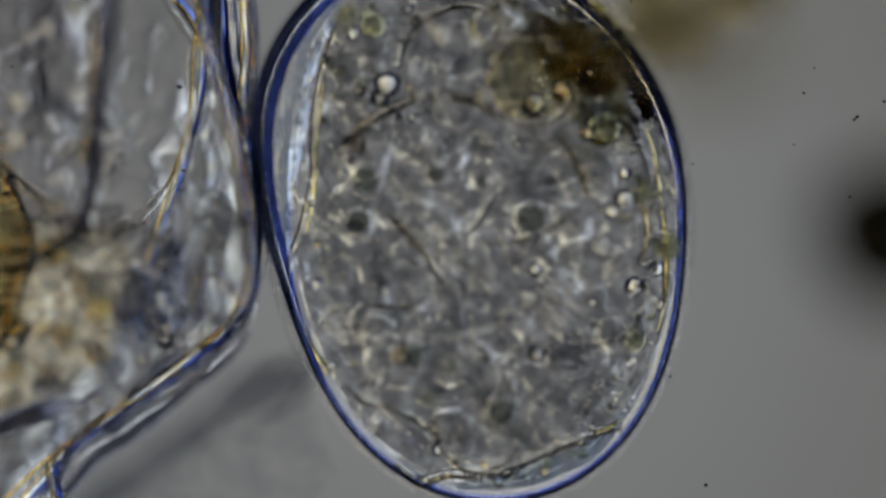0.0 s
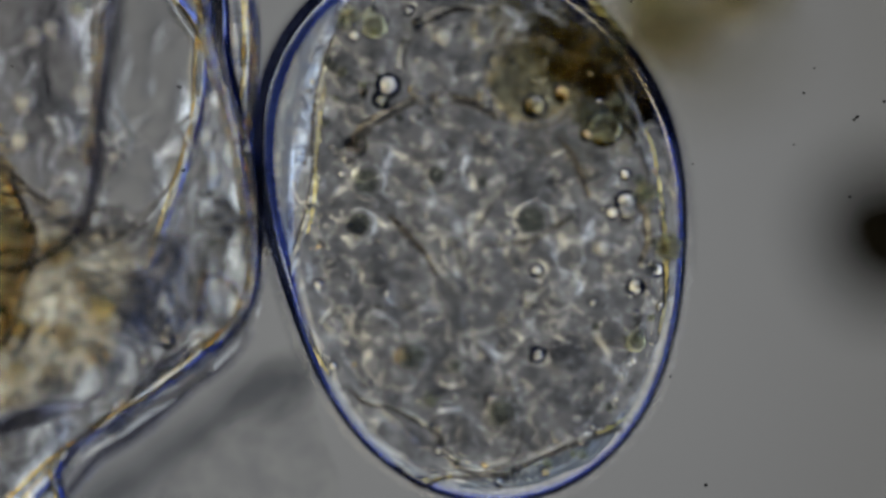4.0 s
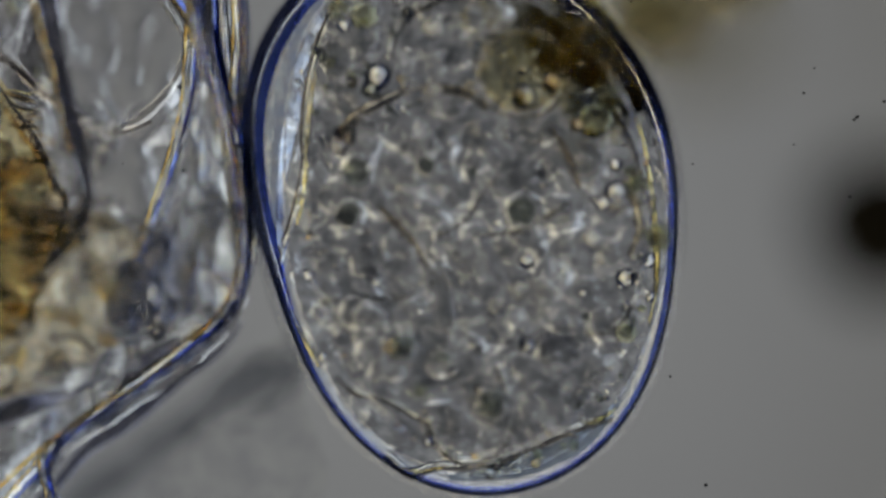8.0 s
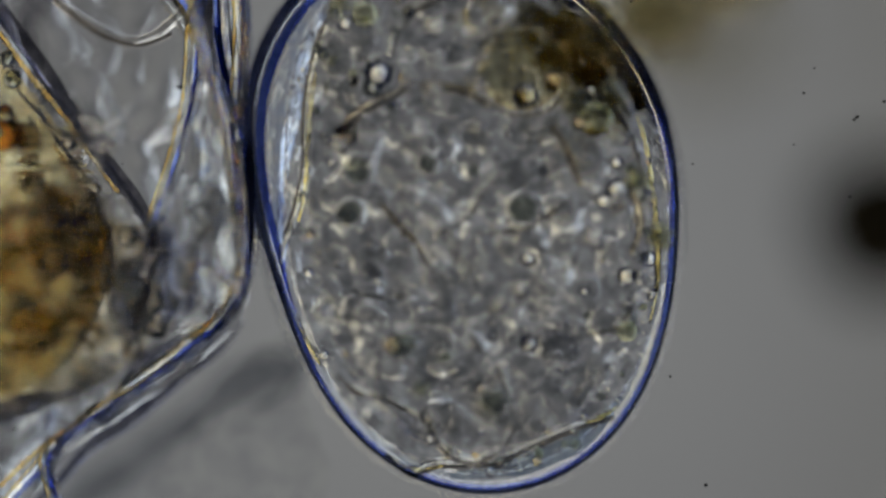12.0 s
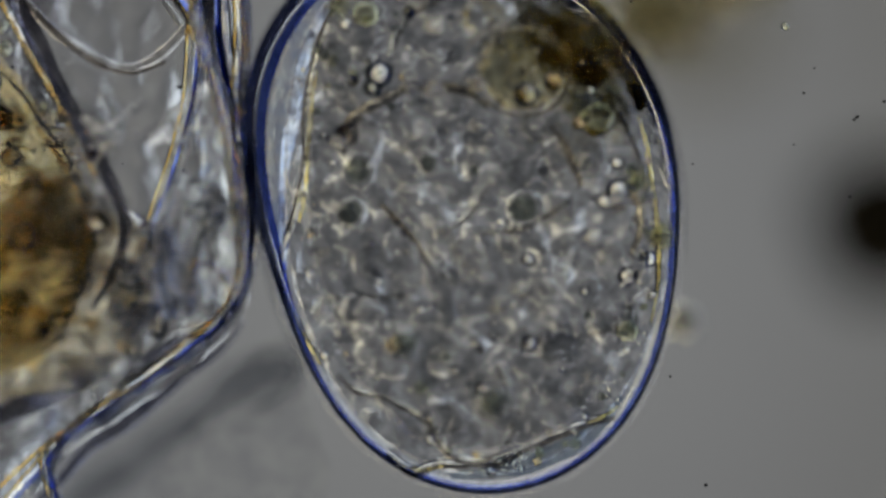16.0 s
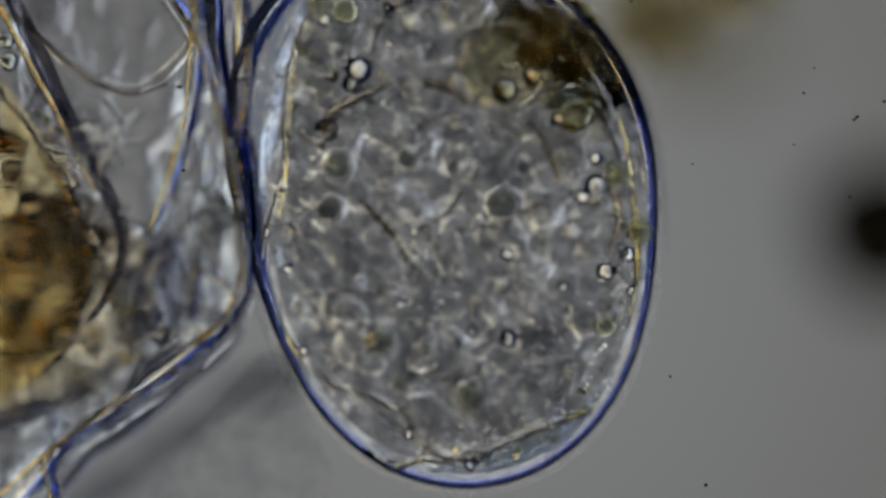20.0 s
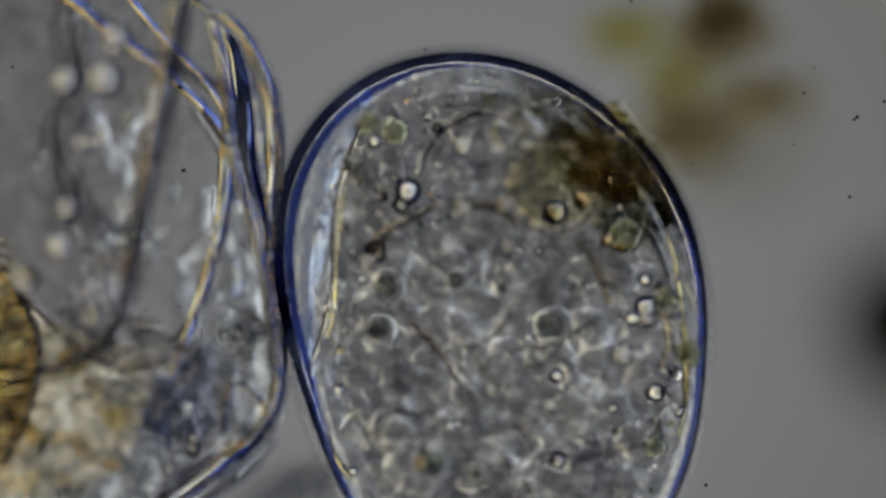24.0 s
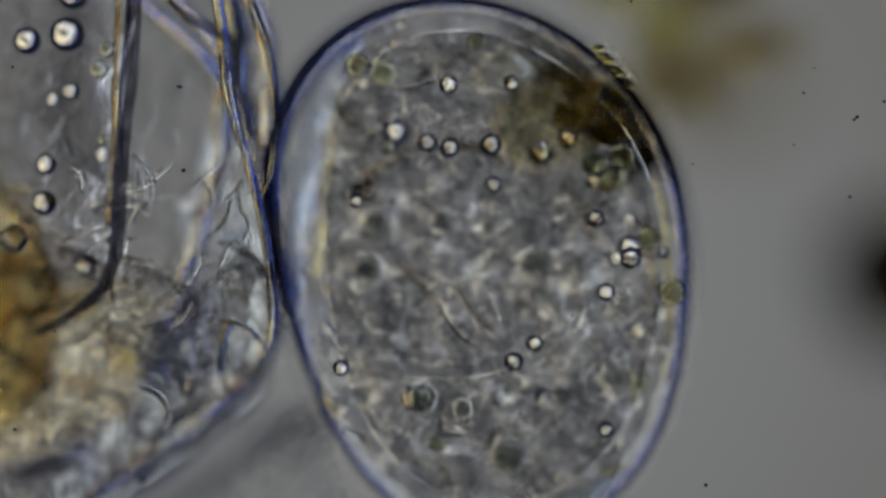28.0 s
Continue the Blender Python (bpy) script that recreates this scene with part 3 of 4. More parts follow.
# folds and membranes inside the shell: rows of u, v, height, half width
LINES = [[(612, -20, .02, 3), (578, 60, .02, 5), (558, 130, .02, 4), (549, 220, .02, 5), (545, 300, .02, 4), (530, 370, .02, 5), (508, 450, .02, 4), (512, 520, .02, 3)],
         [(600, 270, .06, 3), (620, 215, .06, 5), (660, 185, .06, 4), (720, 160, .06, 3), (780, 155, .06, 4), (830, 165, .06, 3), (870, 192, .06, 2)],
         [(975, 225, .06, 2), (1000, 250, .06, 3), (1018, 290, .06, 4), (1030, 335, .06, 3)],
         [(700, 105, .05, 2), (696, 80, .05, 3), (712, 40, .05, 4), (748, 10, .05, 5), (800, -8, .05, 4), (850, 0, .05, 3)],
         [(1088, 185, .03, 3), (1122, 235, .03, 5), (1148, 310, .02, 5), (1162, 380, .02, 4), (1170, 450, .02, 4), (1166, 520, .02, 3)],
         [(1105, 320, .04, 3), (1132, 365, .04, 5), (1138, 410, .04, 4), (1118, 455, .04, 3)],
         [(770, 412, .06, 2), (810, 400, .06, 3), (838, 372, .06, 4), (858, 335, .06, 3), (888, 302, .06, 2)],
         [(850, 418, .06, 2), (890, 414, .06, 3), (930, 405, .06, 3), (990, 368, .06, 3), (1010, 350, .06, 2)],
         [(590, 655, .26, 2), (640, 690, .04, 4), (690, 700, .04, 3), (745, 730, .04, 5), (772, 745, .04, 3)],
         [(770, 735, .04, 3), (778, 775, .04, 4), (815, 808, .03, 4), (860, 806, .03, 4), (895, 780, .04, 3), (910, 745, .04, 2)],
         [(690, 800, .02, 4), (735, 832, .01, 6), (775, 822, .01, 4), (830, 822, .01, 4), (890, 812, .01, 5), (950, 785, .01, 5), (1030, 750, .01, 5), (1090, 735, .02, 4)],
         [(540, 560, .05, 1.5), (556, 600, .05, 2.5), (575, 630, .05, 1.5)],
         [(555, 555, .04, 3), (575, 530, .04, 4), (610, 520, .04, 3)], [(820, 560, .06, 2), (835, 590, .06, 3), (860, 625, .06, 2)],
         [(1040, 590, .04, 3), (1085, 582, .04, 4), (1112, 555, .04, 3), (1140, 520, .03, 3)], [(680, 360, .06, 2), (712, 400, .06, 4), (740, 430, .06, 3), (765, 470, .06, 2)],
         [(640, 520, .06, 2), (690, 523, .06, 3), (735, 520, .06, 2)], [(885, 640, .05, 3), (905, 690, .05, 4), (920, 725, .05, 3)]]
# the chewing apparatus and folds of the upper side
LINES += [[(757, 432, .20, 2), (772, 462, .19, 4), (792, 492, .19, 4), (818, 516, .20, 2)], [(790, 405, .20, 2), (808, 440, .19, 4), (830, 470, .19, 3), (852, 492, .20, 2)], [(735, 418, .20, 2), (752, 405, .19, 4), (782, 392, .19, 3), (820, 388, .20, 2)],
          [(820, 398, .20, 2), (845, 430, .19, 4), (860, 470, .19, 3)], [(770, 400, .20, 2), (790, 430, .19, 3), (812, 470, .19, 3), (836, 505, .20, 2)],
          [(545, 480, .19, 2), (585, 530, .19, 5), (650, 560, .19, 4), (740, 575, .19, 5), (830, 570, .19, 4), (900, 535, .19, 3), (950, 490, .19, 2)],
          [(560, 330, .19, 2), (545, 400, .19, 4), (560, 450, .19, 3)], [(640, 80, .19, 2), (700, 55, .19, 4), (780, 40, .19, 4), (850, 60, .19, 3), (900, 100, .19, 2)], [(980, 360, .19, 2), (1010, 420, .19, 4), (1000, 480, .19, 3), (960, 520, .19, 2)]]
# the border of the head and the lower edge of the embryo stand out
for i, wide in ((1, 1.6), (3, 1.4), (9, 1.4), (10, 1.3)):
    LINES[i] = [(u, v, z, w * wide) for u, v, z, w in LINES[i]]
for i, rows in enumerate(LINES):
    part("membrane", fold(rows, (0.34, 1.3, 0.34)[i % 3], 12, 10, i, 0.006), MEMBRANE_BROWN if i in (1, 2, 5, 15) else MEMBRANE, egg).location = -EGG_AT
# a dark strip on one side of each fold stands in for its shading
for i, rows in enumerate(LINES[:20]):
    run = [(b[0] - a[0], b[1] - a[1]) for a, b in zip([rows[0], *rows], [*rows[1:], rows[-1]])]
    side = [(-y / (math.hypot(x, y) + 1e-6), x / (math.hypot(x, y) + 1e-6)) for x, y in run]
    part("membrane_shade", fold([(u + 1.5 * w * n[0], v + 1.5 * w * n[1], z - .005, 0.75 * w) for (u, v, z, w), n in zip(rows, side)], 0.8, 10, 10, i, 0.006), DARK_LINE, egg).location = -EGG_AT
for k in range(9):
    u, v = 838 + 12.5 * k, 834 - 0.32 * k * k
    part("bristle", fold([(u - 3, v + 5, .02, 2.6), (u + 4, v - 9, .02, 3.4), (u + 11, v - 24, .03, 1.6)], 1.3, 8, 4, k), MEMBRANE, egg).location = -EGG_AT
for k in range(6):
    u, v = 585 + 17 * k, 160 - 9 * k
    part("bristle", fold([(u - 6, v + 14, .04, 1.4), (u, v, .05, 2.6), (u + 2, v - 22, .05, 1.4)], 1.0, 8, 4, 20 + k), MEMBRANE, egg).location = -EGG_AT

vesicles()
for u, v, z, r, mat in DROPS:
    if mat is SPOT:
        part("nucleus", lump(egg_pt(u, v, z - 0.14), (r / 1000, r / 1250, r / 1500), int(u + v), 0.12, 1.4, 0.06, 4), SPOT, egg)
    else:
        ob = drop(egg_pt(u, v, max(z, 0.045) + 0.01), 1.15 * r / 1000, mat, egg)
        # a wider clear disc is added to imitate the bright out-of-focus halo
        if mat is RINGED and r > 11 and v > 500:
            drop(egg_pt(u, v, max(z, 0.045) + 0.015), 1.55 * r / 1000, HALO_DISC, egg, "clear disc added to imitate the droplet's bright halo").name = "droplet_halo"
        if mat is NUCLEUS:
            ob.name = "nucleus"
            # larger nuclei get an added clear disc too, for their pale halo
            if r > 9:
                drop(egg_pt(u + 3, v + 1, 0.06), 1.85 * r / 1000, HALO_DISC, egg).name = "cell"

# ---- the neighbouring animal ----
animal = thing("rotifer", "clear loricate rotifer with folded wall and a brown gut", "rotifer")
FOLDS = [([(340, -165, 0, 3), (352, -100, 0, 7), (354, 0, 0, 8), (346, 60, 0, 8), (338, 160, 0, 7), (318, 250, 0, 6), (290, 340, 0, 6), (262, 420, -.03, 5), (235, 480, -.05, 4)], .05),
         ([(346, -150, .02, 4), (368, -90, .02, 9), (378, 0, .02, 11), (382, 70, .02, 12), (398, 150, .02, 10), (424, 240, .02, 9), (440, 330, .02, 7), (443, 430, 0, 7)], .06),
         ([(180, -290, 0, 5), (290, -205, 0, 6), (360, -165, 0, 6), (398, -110, 0, 6), (420, -50, 0, 6), (428, 20, 0, 6), (426, 80, 0, 6), (421, 160, 0, 6), (430, 280, 0, 7), (441, 380, 0, 8), (436, 470, 0, 7), (408, 545, 0, 7), (350, 605, 0, 6)], .05),
         ([(430, 480, 0, 5), (395, 560, 0, 9), (330, 615, 0, 12), (260, 665, 0, 11), (180, 725, 0, 10), (110, 780, 0, 9), (60, 840, 0, 8), (0, 905, 0, 8), (-60, 960, 0, 7)], .06),
         ([(90, 800, .02, 7), (84, 830, .02, 6), (96, 880, .02, 6), (108, 930, .02, 6), (120, 1010, .02, 6)], .04),
         ([(335, 200, .0, 4), (352, 290, .0, 6), (330, 400, -.02, 7), (270, 500, -.02, 5), (215, 590, -.03, 4)], .05),
         ([(388, 210, .0, 3), (372, 300, .0, 5), (350, 400, .0, 6), (345, 480, .0, 5), (370, 560, .0, 4)], .05),
         ([(408, 330, .0, 3), (400, 420, .0, 4), (385, 520, .0, 5), (330, 590, .0, 4)], .04)]
FOLDS += [([(-60, -330, -.01, 8), (64, -209, -.01, 10), (170, -130, -.01, 9), (274, -45, -.01, 8), (335, 25, -.01, 6), (352, 80, -.01, 4)], .1),
          ([(60, -330, 0, 5), (150, -240, 0, 6), (240, -130, 0, 6), (310, -60, 0, 5), (350, 0, 0, 4)], .1)]
for i, (rows, h) in enumerate(FOLDS):
    rows = [(u, v, z - (.16 if i in (5, 6, 7) else .07 if i == 3 else .03), w * (1.7 if i in (5, 6, 7) else 1)) for u, v, z, w in rows]
    part("lorica_fold", fold(rows, 0.2 if i in (5, 6, 7) else 0.36, 14, 12, i, 0.006), LORICA, animal)
    # a steep strip whose dark colour stands in for each fold's shaded outer side
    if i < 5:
        part("lorica_shade", fold([(u + w * 1.7, v + w * 0.5, z - .01, w * 0.85) for u, v, z, w in rows], 1.2, 14, 12, i, 0.003), LORICA_SHADE, animal)


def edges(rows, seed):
    """Yellow and blue strips that imitate the lens's colour fringes on a lorica fold."""
    part("yellow_fringe_strip", fold([(u - 1.5 * w, v - 0.4 * w, z + .01, 0.55 * w) for u, v, z, w in rows], 0.36, 10, 12, seed, 0.004), FRINGE_WARM, animal, "thin yellow strip imitating a colour fringe")
    part("blue_fringe_strip", fold([(u + 0.9 * w, v + 0.3 * w, z + .01, 0.50 * w) for u, v, z, w in rows], 0.8, 10, 12, seed, 0.004), FRINGE_BLUE, animal, "thin blue strip imitating a colour fringe")


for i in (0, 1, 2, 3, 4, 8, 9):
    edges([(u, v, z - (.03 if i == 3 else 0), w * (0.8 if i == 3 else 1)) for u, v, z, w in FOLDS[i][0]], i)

part("lorica_fold", fold([(-60, 985, -.08, 9), (10, 915, -.08, 10), (70, 850, -.08, 11), (130, 792, -.08, 12), (210, 735, -.08, 8), (305, 668, -.08, 8), (385, 602, -.08, 6), (436, 520, -.08, 4)], 0.36, 14, 12, 15, 0.014), FIBRE, animal)
part("lorica_streak", fold([(60, 900, -.09, 5), (135, 815, -.09, 9), (210, 758, -.09, 12), (300, 694, -.09, 11), (378, 630, -.09, 8), (425, 570, -.09, 3)], 0.5, 14, 12, 16, 0.010), GUT_RIM, animal, "soft dark streak along the lorica")
part("lorica_fold", fold([(-40, 900, .01, 3), (30, 838, .01, 5), (84, 786, .01, 5), (160, 730, .01, 4), (230, 690, .01, 4), (310, 640, .01, 3)], 0.36, 10, 12, 17, 0.006), FRINGE_WARM, animal, "fold of the lorica tinted like a yellow colour fringe")

# dark navy streaks along the wall
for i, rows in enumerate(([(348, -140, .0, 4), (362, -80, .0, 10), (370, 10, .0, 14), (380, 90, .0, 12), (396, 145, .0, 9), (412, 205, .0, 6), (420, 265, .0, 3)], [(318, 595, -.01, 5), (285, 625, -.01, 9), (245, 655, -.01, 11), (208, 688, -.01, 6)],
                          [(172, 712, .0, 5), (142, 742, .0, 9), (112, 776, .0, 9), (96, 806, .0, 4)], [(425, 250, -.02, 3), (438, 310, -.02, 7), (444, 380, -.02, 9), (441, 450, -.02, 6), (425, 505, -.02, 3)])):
    part("lorica_streak", fold(rows, 0.4, 14, 12, 20 + i, 0.006), GUT_RIM, animal, "dark navy streak along the lorica")

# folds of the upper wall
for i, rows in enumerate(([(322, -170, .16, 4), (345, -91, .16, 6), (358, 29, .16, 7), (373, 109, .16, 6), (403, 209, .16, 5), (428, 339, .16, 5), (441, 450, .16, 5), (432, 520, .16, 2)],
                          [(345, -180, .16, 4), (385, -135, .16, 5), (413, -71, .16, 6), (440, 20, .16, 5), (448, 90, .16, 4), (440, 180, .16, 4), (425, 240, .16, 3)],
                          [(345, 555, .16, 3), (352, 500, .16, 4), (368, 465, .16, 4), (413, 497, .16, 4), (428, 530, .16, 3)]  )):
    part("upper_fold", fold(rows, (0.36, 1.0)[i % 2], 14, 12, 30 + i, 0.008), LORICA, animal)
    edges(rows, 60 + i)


def pillow(edge, thick, z, seed, rough=0.15, rings=26, per=8, thin=1.0):
    """A flattened sac of any round-ish outline, thickest in its middle, with an uneven surface."""
    pts = spline([*edge, edge[0]], per)[:-1]
    c = np.mean(pts, axis=0)
    off = Vector((seed * 5.3, seed * 2.9, seed * 1.7))
    bm = bmesh.new()
    sides = []
    for s in (1, -1):
        rows = []
        for i in range(rings + 1):
            f = i / rings
            h = thick * max(0, 1 - f ** 2.2) ** thin
            row = []
            for q in (pts if i else [c]):
                p = pt(*(c + (q - c) * f), z)
                k = 1 + rough * (noise.noise(p * 9 + off) + 0.6 * noise.noise(p * 24 + off))
                row.append(sides[0][-1][len(row)] if (s < 0 and i == rings) else bm.verts.new((p.x, p.y, z + s * h * k)))
            rows.append(row)
        sides.append(rows)
        n = len(pts)
        for i in range(1, rings):
            for k in range(n):
                q = (rows[i][k], rows[i][(k + 1) % n], rows[i + 1][(k + 1) % n], rows[i + 1][k])
                bm.faces.new(q)
        for k in range(n):
            bm.faces.new((rows[0][0], rows[1][k], rows[1][(k + 1) % n]))
    # a crisp seam, so that the thin edge does not shine
    for v in sides[0][-1]:
        for e in v.link_edges:
            e.smooth = e.other_vert(v) not in sides[0][-1]
    bmesh.ops.recalc_face_normals(bm, faces=bm.faces)
    return bm


part("body", pillow([(-120, -250), (60, -330), (240, -235), (350, -160), (405, -70), (418, 60), (416, 200), (436, 330), (434, 470), (400, 555), (320, 625), (180, 730), (40, 860), (-120, 930), (-260, 500)], 0.06, -0.16, 3, 0.5), TISSUE, animal, "mottled grey-brown body tissue")
# soft dark walls behind, and fibres that cross the body
for i, rows in enumerate(([(40, -340, -.36, 14), (44, -60, -.36, 18), (28, 60, -.36, 20), (40, 200, -.36, 10)],
                          [(20, 110, -.36, 12), (70, 160, -.36, 34), (125, 225, -.36, 34), (175, 285, -.34, 14)], [(250, -110, .26, 4), (290, -70, .26, 9), (330, -50, .26, 8), (352, -30, .26, 4)])):
    part("body_wall", fold(rows, 0.7, 14, 12, 40 + i, 0.01), GREY if i == 1 else WALL, animal, "dark soft wall inside the body")
for i, rows in enumerate(([(280, -25, -.01, 3), (300, 10, -.01, 6), (322, 50, -.01, 6), (334, 75, -.01, 3)], [(300, -20, -.02, 4), (330, 20, -.02, 7), (345, 60, -.02, 4)],
                          [(150, 590, -.1, 9), (215, 545, -.1, 20), (262, 480, -.08, 18), (290, 410, -.08, 8)], [(-40, 790, -.12, 16), (40, 715, -.12, 26), (130, 645, -.1, 18), (205, 615, -.08, 8)],
                          [(215, 600, -.02, 8), (265, 560, -.02, 16), (310, 530, -.02, 9)], [(295, 400, -.06, 8), (300, 450, -.06, 16), (290, 520, -.06, 12), (262, 570, -.06, 6)],
                          [(345, 520, -.05, 8), (310, 575, -.05, 14), (250, 625, -.05, 15), (180, 680, -.05, 9)])):
    rows = [(u, v, z if i < 2 else z - 0.10, w) for u, v, z, w in rows]
    part("muscle_fibre", fold(rows, (0.24, 0.30, 0.8)[i % 3], 12, 10, 50 + i, 0.014), (FIBRE, STREAK, STREAK)[i % 3], animal)
part("gut_streak", fold([(-60, 752, -.04, 14), (10, 735, -.04, 20), (70, 712, -.04, 15), (120, 690, -.04, 8), (170, 660, -.05, 4)], 0.5, 14, 10, 88, 0.01), GUT_RIM, animal, "dark navy streak under the gut")
for i, rows in enumerate(([(360, 240, -.2, 9), (372, 330, -.2, 19), (365, 420, -.2, 17), (380, 500, -.2, 9)], [(415, 300, -.2, 6), (412, 380, -.2, 14), (405, 460, -.2, 8)], [(315, 330, -.2, 6), (330, 400, -.2, 15), (325, 480, -.2, 8)],
                          [(225, 395, -.12, 8), (195, 395, -.1, 22), (170, 380, -.1, 10)])):
    part("muscle_fibre", fold(rows, 0.2, 14, 10, 70 + i, 0.01), FIBRE, animal, "pale soft muscle band")


def fibres():
    """Short muscle strands that run towards the lower wall."""
    rng = np.random.default_rng(44)
    for k in range(26):
        u, v = rng.uniform(-20, 400), rng.uniform(330, 760)
        if v > 905 - 0.78 * u or (u > 330 and v > 560):
            continue
        a, n = rng.uniform(-1.3, -0.4), rng.uniform(45, 110)
        bend = rng.uniform(-0.5, 0.5)
        rows = [(u + f * n * math.cos(a + bend * f), v + f * n * math.sin(a + bend * f), rng.uniform(-.24, -.10), (5 + 14 * (1 - 4 * f * f)) * rng.uniform(0.6, 1.1)) for f in (-0.5, -0.25, 0, 0.25, 0.5)]
        part("muscle_fibre", fold(rows, (0.24, 0.32, 0.5)[k % 3], 12, 6, 100 + k, 0.012), (FIBRE, FIBRE, STREAK)[k % 3], animal)
    # finer strands under the upper wall
    for k in range(80):
        u, v = rng.uniform(60, 405), rng.uniform(230, 690)
        if v > 800 - 0.62 * u or (u < 170 and v > 540):
            continue
        a, n, bend = rng.uniform(-1.9, 0.2), rng.uniform(50, 120), rng.uniform(-2.2, 2.2)
        z, w = rng.uniform(.15, .21), rng.uniform(3, 7)
        rows, x, y = [], u, v
        for step in range(7):
            rows.append((x, y, z, w * (0.55, 0.9, 1, 1.1, 1, 0.9, 0.55)[step]))
            x, y, a = x + n / 6 * math.cos(a), y + n / 6 * math.sin(a), a + bend / 6 + rng.uniform(-0.3, 0.3)
        part("muscle_fibre", fold(rows, (0.36, 0.3, 0.42)[k % 3], 10, 5, 500 + k, 0.003), (FIBRE, BLADDER, FIBRE)[k % 3], animal)


fibres()
for u, v, z, r, mat in ((243, 620, .05, 11, OIL), (285, 580, .05, 15, OIL)):
    droplet(pt(u, v, z), r / 1000, mat, animal, "oil_droplet", "", (1, 1.3, 0.8))

# a dark pouch, a clear lump added as its highlight, a bright twisted fold
part("pouch", lump(pt(222, 528, -.03), (.034, .062, .02), 95, 0.3, 1.6, 0.12, 4), STREAK, animal, "dark grey pouch")
part("pouch_bright", lump(pt(274, 552, .0), (.030, .042, .016), 96, 0.4, 1.6, 0.15, 4), CELL_BRIGHT, animal, "clear lump added as the highlight beside the pouch")
part("pouch_bright", fold([(228, 632, .03, 3), (226, 612, .03, 5), (240, 598, .03, 5), (256, 586, .03, 3)], 0.36, 10, 8, 97), LORICA, animal, "bright twisted fold")
part("upper_tissue", pillow([(60, 330), (180, 345), (300, 400), (400, 330), (432, 430), (415, 530), (330, 620), (220, 700), (90, 790), (-40, 880), (-160, 700), (-60, 500)], 0.014, 0.17, 23, 0.9, thin=1.0), BODY_TOP, animal, "thin clear upper tissue")

# a fluffy film between the two animals, close under the cover glass
part("mucus_film", pillow([(530, 580), (540, 660), (560, 740), (590, 830), (560, 900), (460, 915), (350, 890), (270, 870), (310, 790), (390, 700), (460, 620)], 0.012, 0.17, 21, 0.9, thin=2.0), MUCUS, animal, "fluffy clear film of mucus")


gut = part("gut", pillow([(-200, 420), (0, 370), (150, 385), (278, 430), (284, 540), (248, 625), (175, 685), (90, 720), (-30, 735), (-160, 660)], 0.045, -0.07, 7, 0.6), GUT, animal, "swollen pale gut wall with brown flecks")
flap = part("gut_flap", pillow([(-260, 60), (-20, 30), (60, 130), (112, 195), (165, 265), (245, 365), (285, 430), (240, 480), (100, 500), (-100, 480), (-260, 380)], 0.04, -0.04, 11, 0.6), GUT_PALE, animal, "pale upper wall of the gut")
food = part("food_mass", pillow([(-160, 60), (-40, 80), (40, 160), (105, 250), (165, 350), (196, 430), (186, 520), (150, 610), (70, 690), (-60, 710), (-200, 600), (-280, 400)], 0.05, -0.10, 9, 0.8, thin=1.6), FOOD, animal, "orange-brown food in the gut")
# droplets in a row under the rim, some deep, some near the upper side
for u, v, z, r, mat in ((20, 122, .03, 15, OIL_DARK), (32, 158, .03, 17, OIL_DARK), (140, 265, .06, 15, OIL), (246, 430, .06, 19, OIL), (228, 507, .05, 11, OIL_GREEN), (118, 246, .05, 8, OIL_GREEN), (190, 345, .05, 9, OIL),
                        (-50, 150, .04, 30, OIL), (-95, 205, .04, 24, OIL), (22, 220, .04, 16, OIL), (8, 252, .04, 13, OIL), (75, 345, .04, 19, OIL), (118, 398, .04, 22, OIL), (120, 480, .04, 25, OIL), (-90, 90, .04, 26, OIL)):
    drop(pt(u, v, z), r / 1000, mat, flap)


def villi():
    """Fine strands along the border of the gut."""
    rng = np.random.default_rng(77)
    for k in range(96):
        f = (k % 48) / 47
        u, v = 150 + 44 * math.sin(3.1 * f) + rng.uniform(-8, 8) - (74 if k >= 48 else 0), 240 + 400 * f
        n, tilt = rng.uniform(26, 60), rng.uniform(-14, 14)
        part("villus", fold([(u - n, v + tilt, .03, 1.5), (u - n / 2, v + 0.4 * tilt + rng.uniform(-4, 4), .03, rng.uniform(2.2, 4.2)), (u, v, .03, 1.5)], (0.36, 0.8)[k % 2], 8, 5, 900 + k, 0.006), (YELLOW_LINE, GRAIN_DARK, MEMBRANE_BROWN, DARK_LINE)[k % 4], food)
    part("food_rim", fold([(40, 165, .0, 2), (110, 252, .0, 4), (172, 350, .0, 4), (204, 430, .0, 5), (194, 520, .0, 4), (158, 610, .0, 4), (80, 690, .0, 2)], 0.6, 12, 12, 83, 0.014), GUT_RIM, food, "dark rim of the food mass")
    part("yellow_fringe_strip", fold([(108, 262, .02, 3), (162, 352, .02, 4), (193, 430, .02, 4), (183, 518, .02, 4), (148, 604, .02, 3)], 0.36, 10, 12, 84, 0.008), FRINGE_WARM, food, "thin yellow strip imitating a colour fringe")


villi()


def grains():
    rng = np.random.default_rng(29)
    for k in range(26):
        a, d = rng.uniform(0, 6.3), math.sqrt(rng.random())
        u, v = -20 + 140 * d * math.cos(a), 420 + 230 * d * math.sin(a)
        r = rng.uniform(0.014, 0.040)
        part("food_grain", lump(pt(u, v, rng.uniform(-0.26, -0.06)), (r, r * rng.uniform(0.5, 1), r * 0.7), 200 + k, 0.5, 1.6, 0.15, 3), (GRAIN, GRAIN_DARK, RUST, GRAIN, GRAIN_DARK)[k % 5], food)


grains()


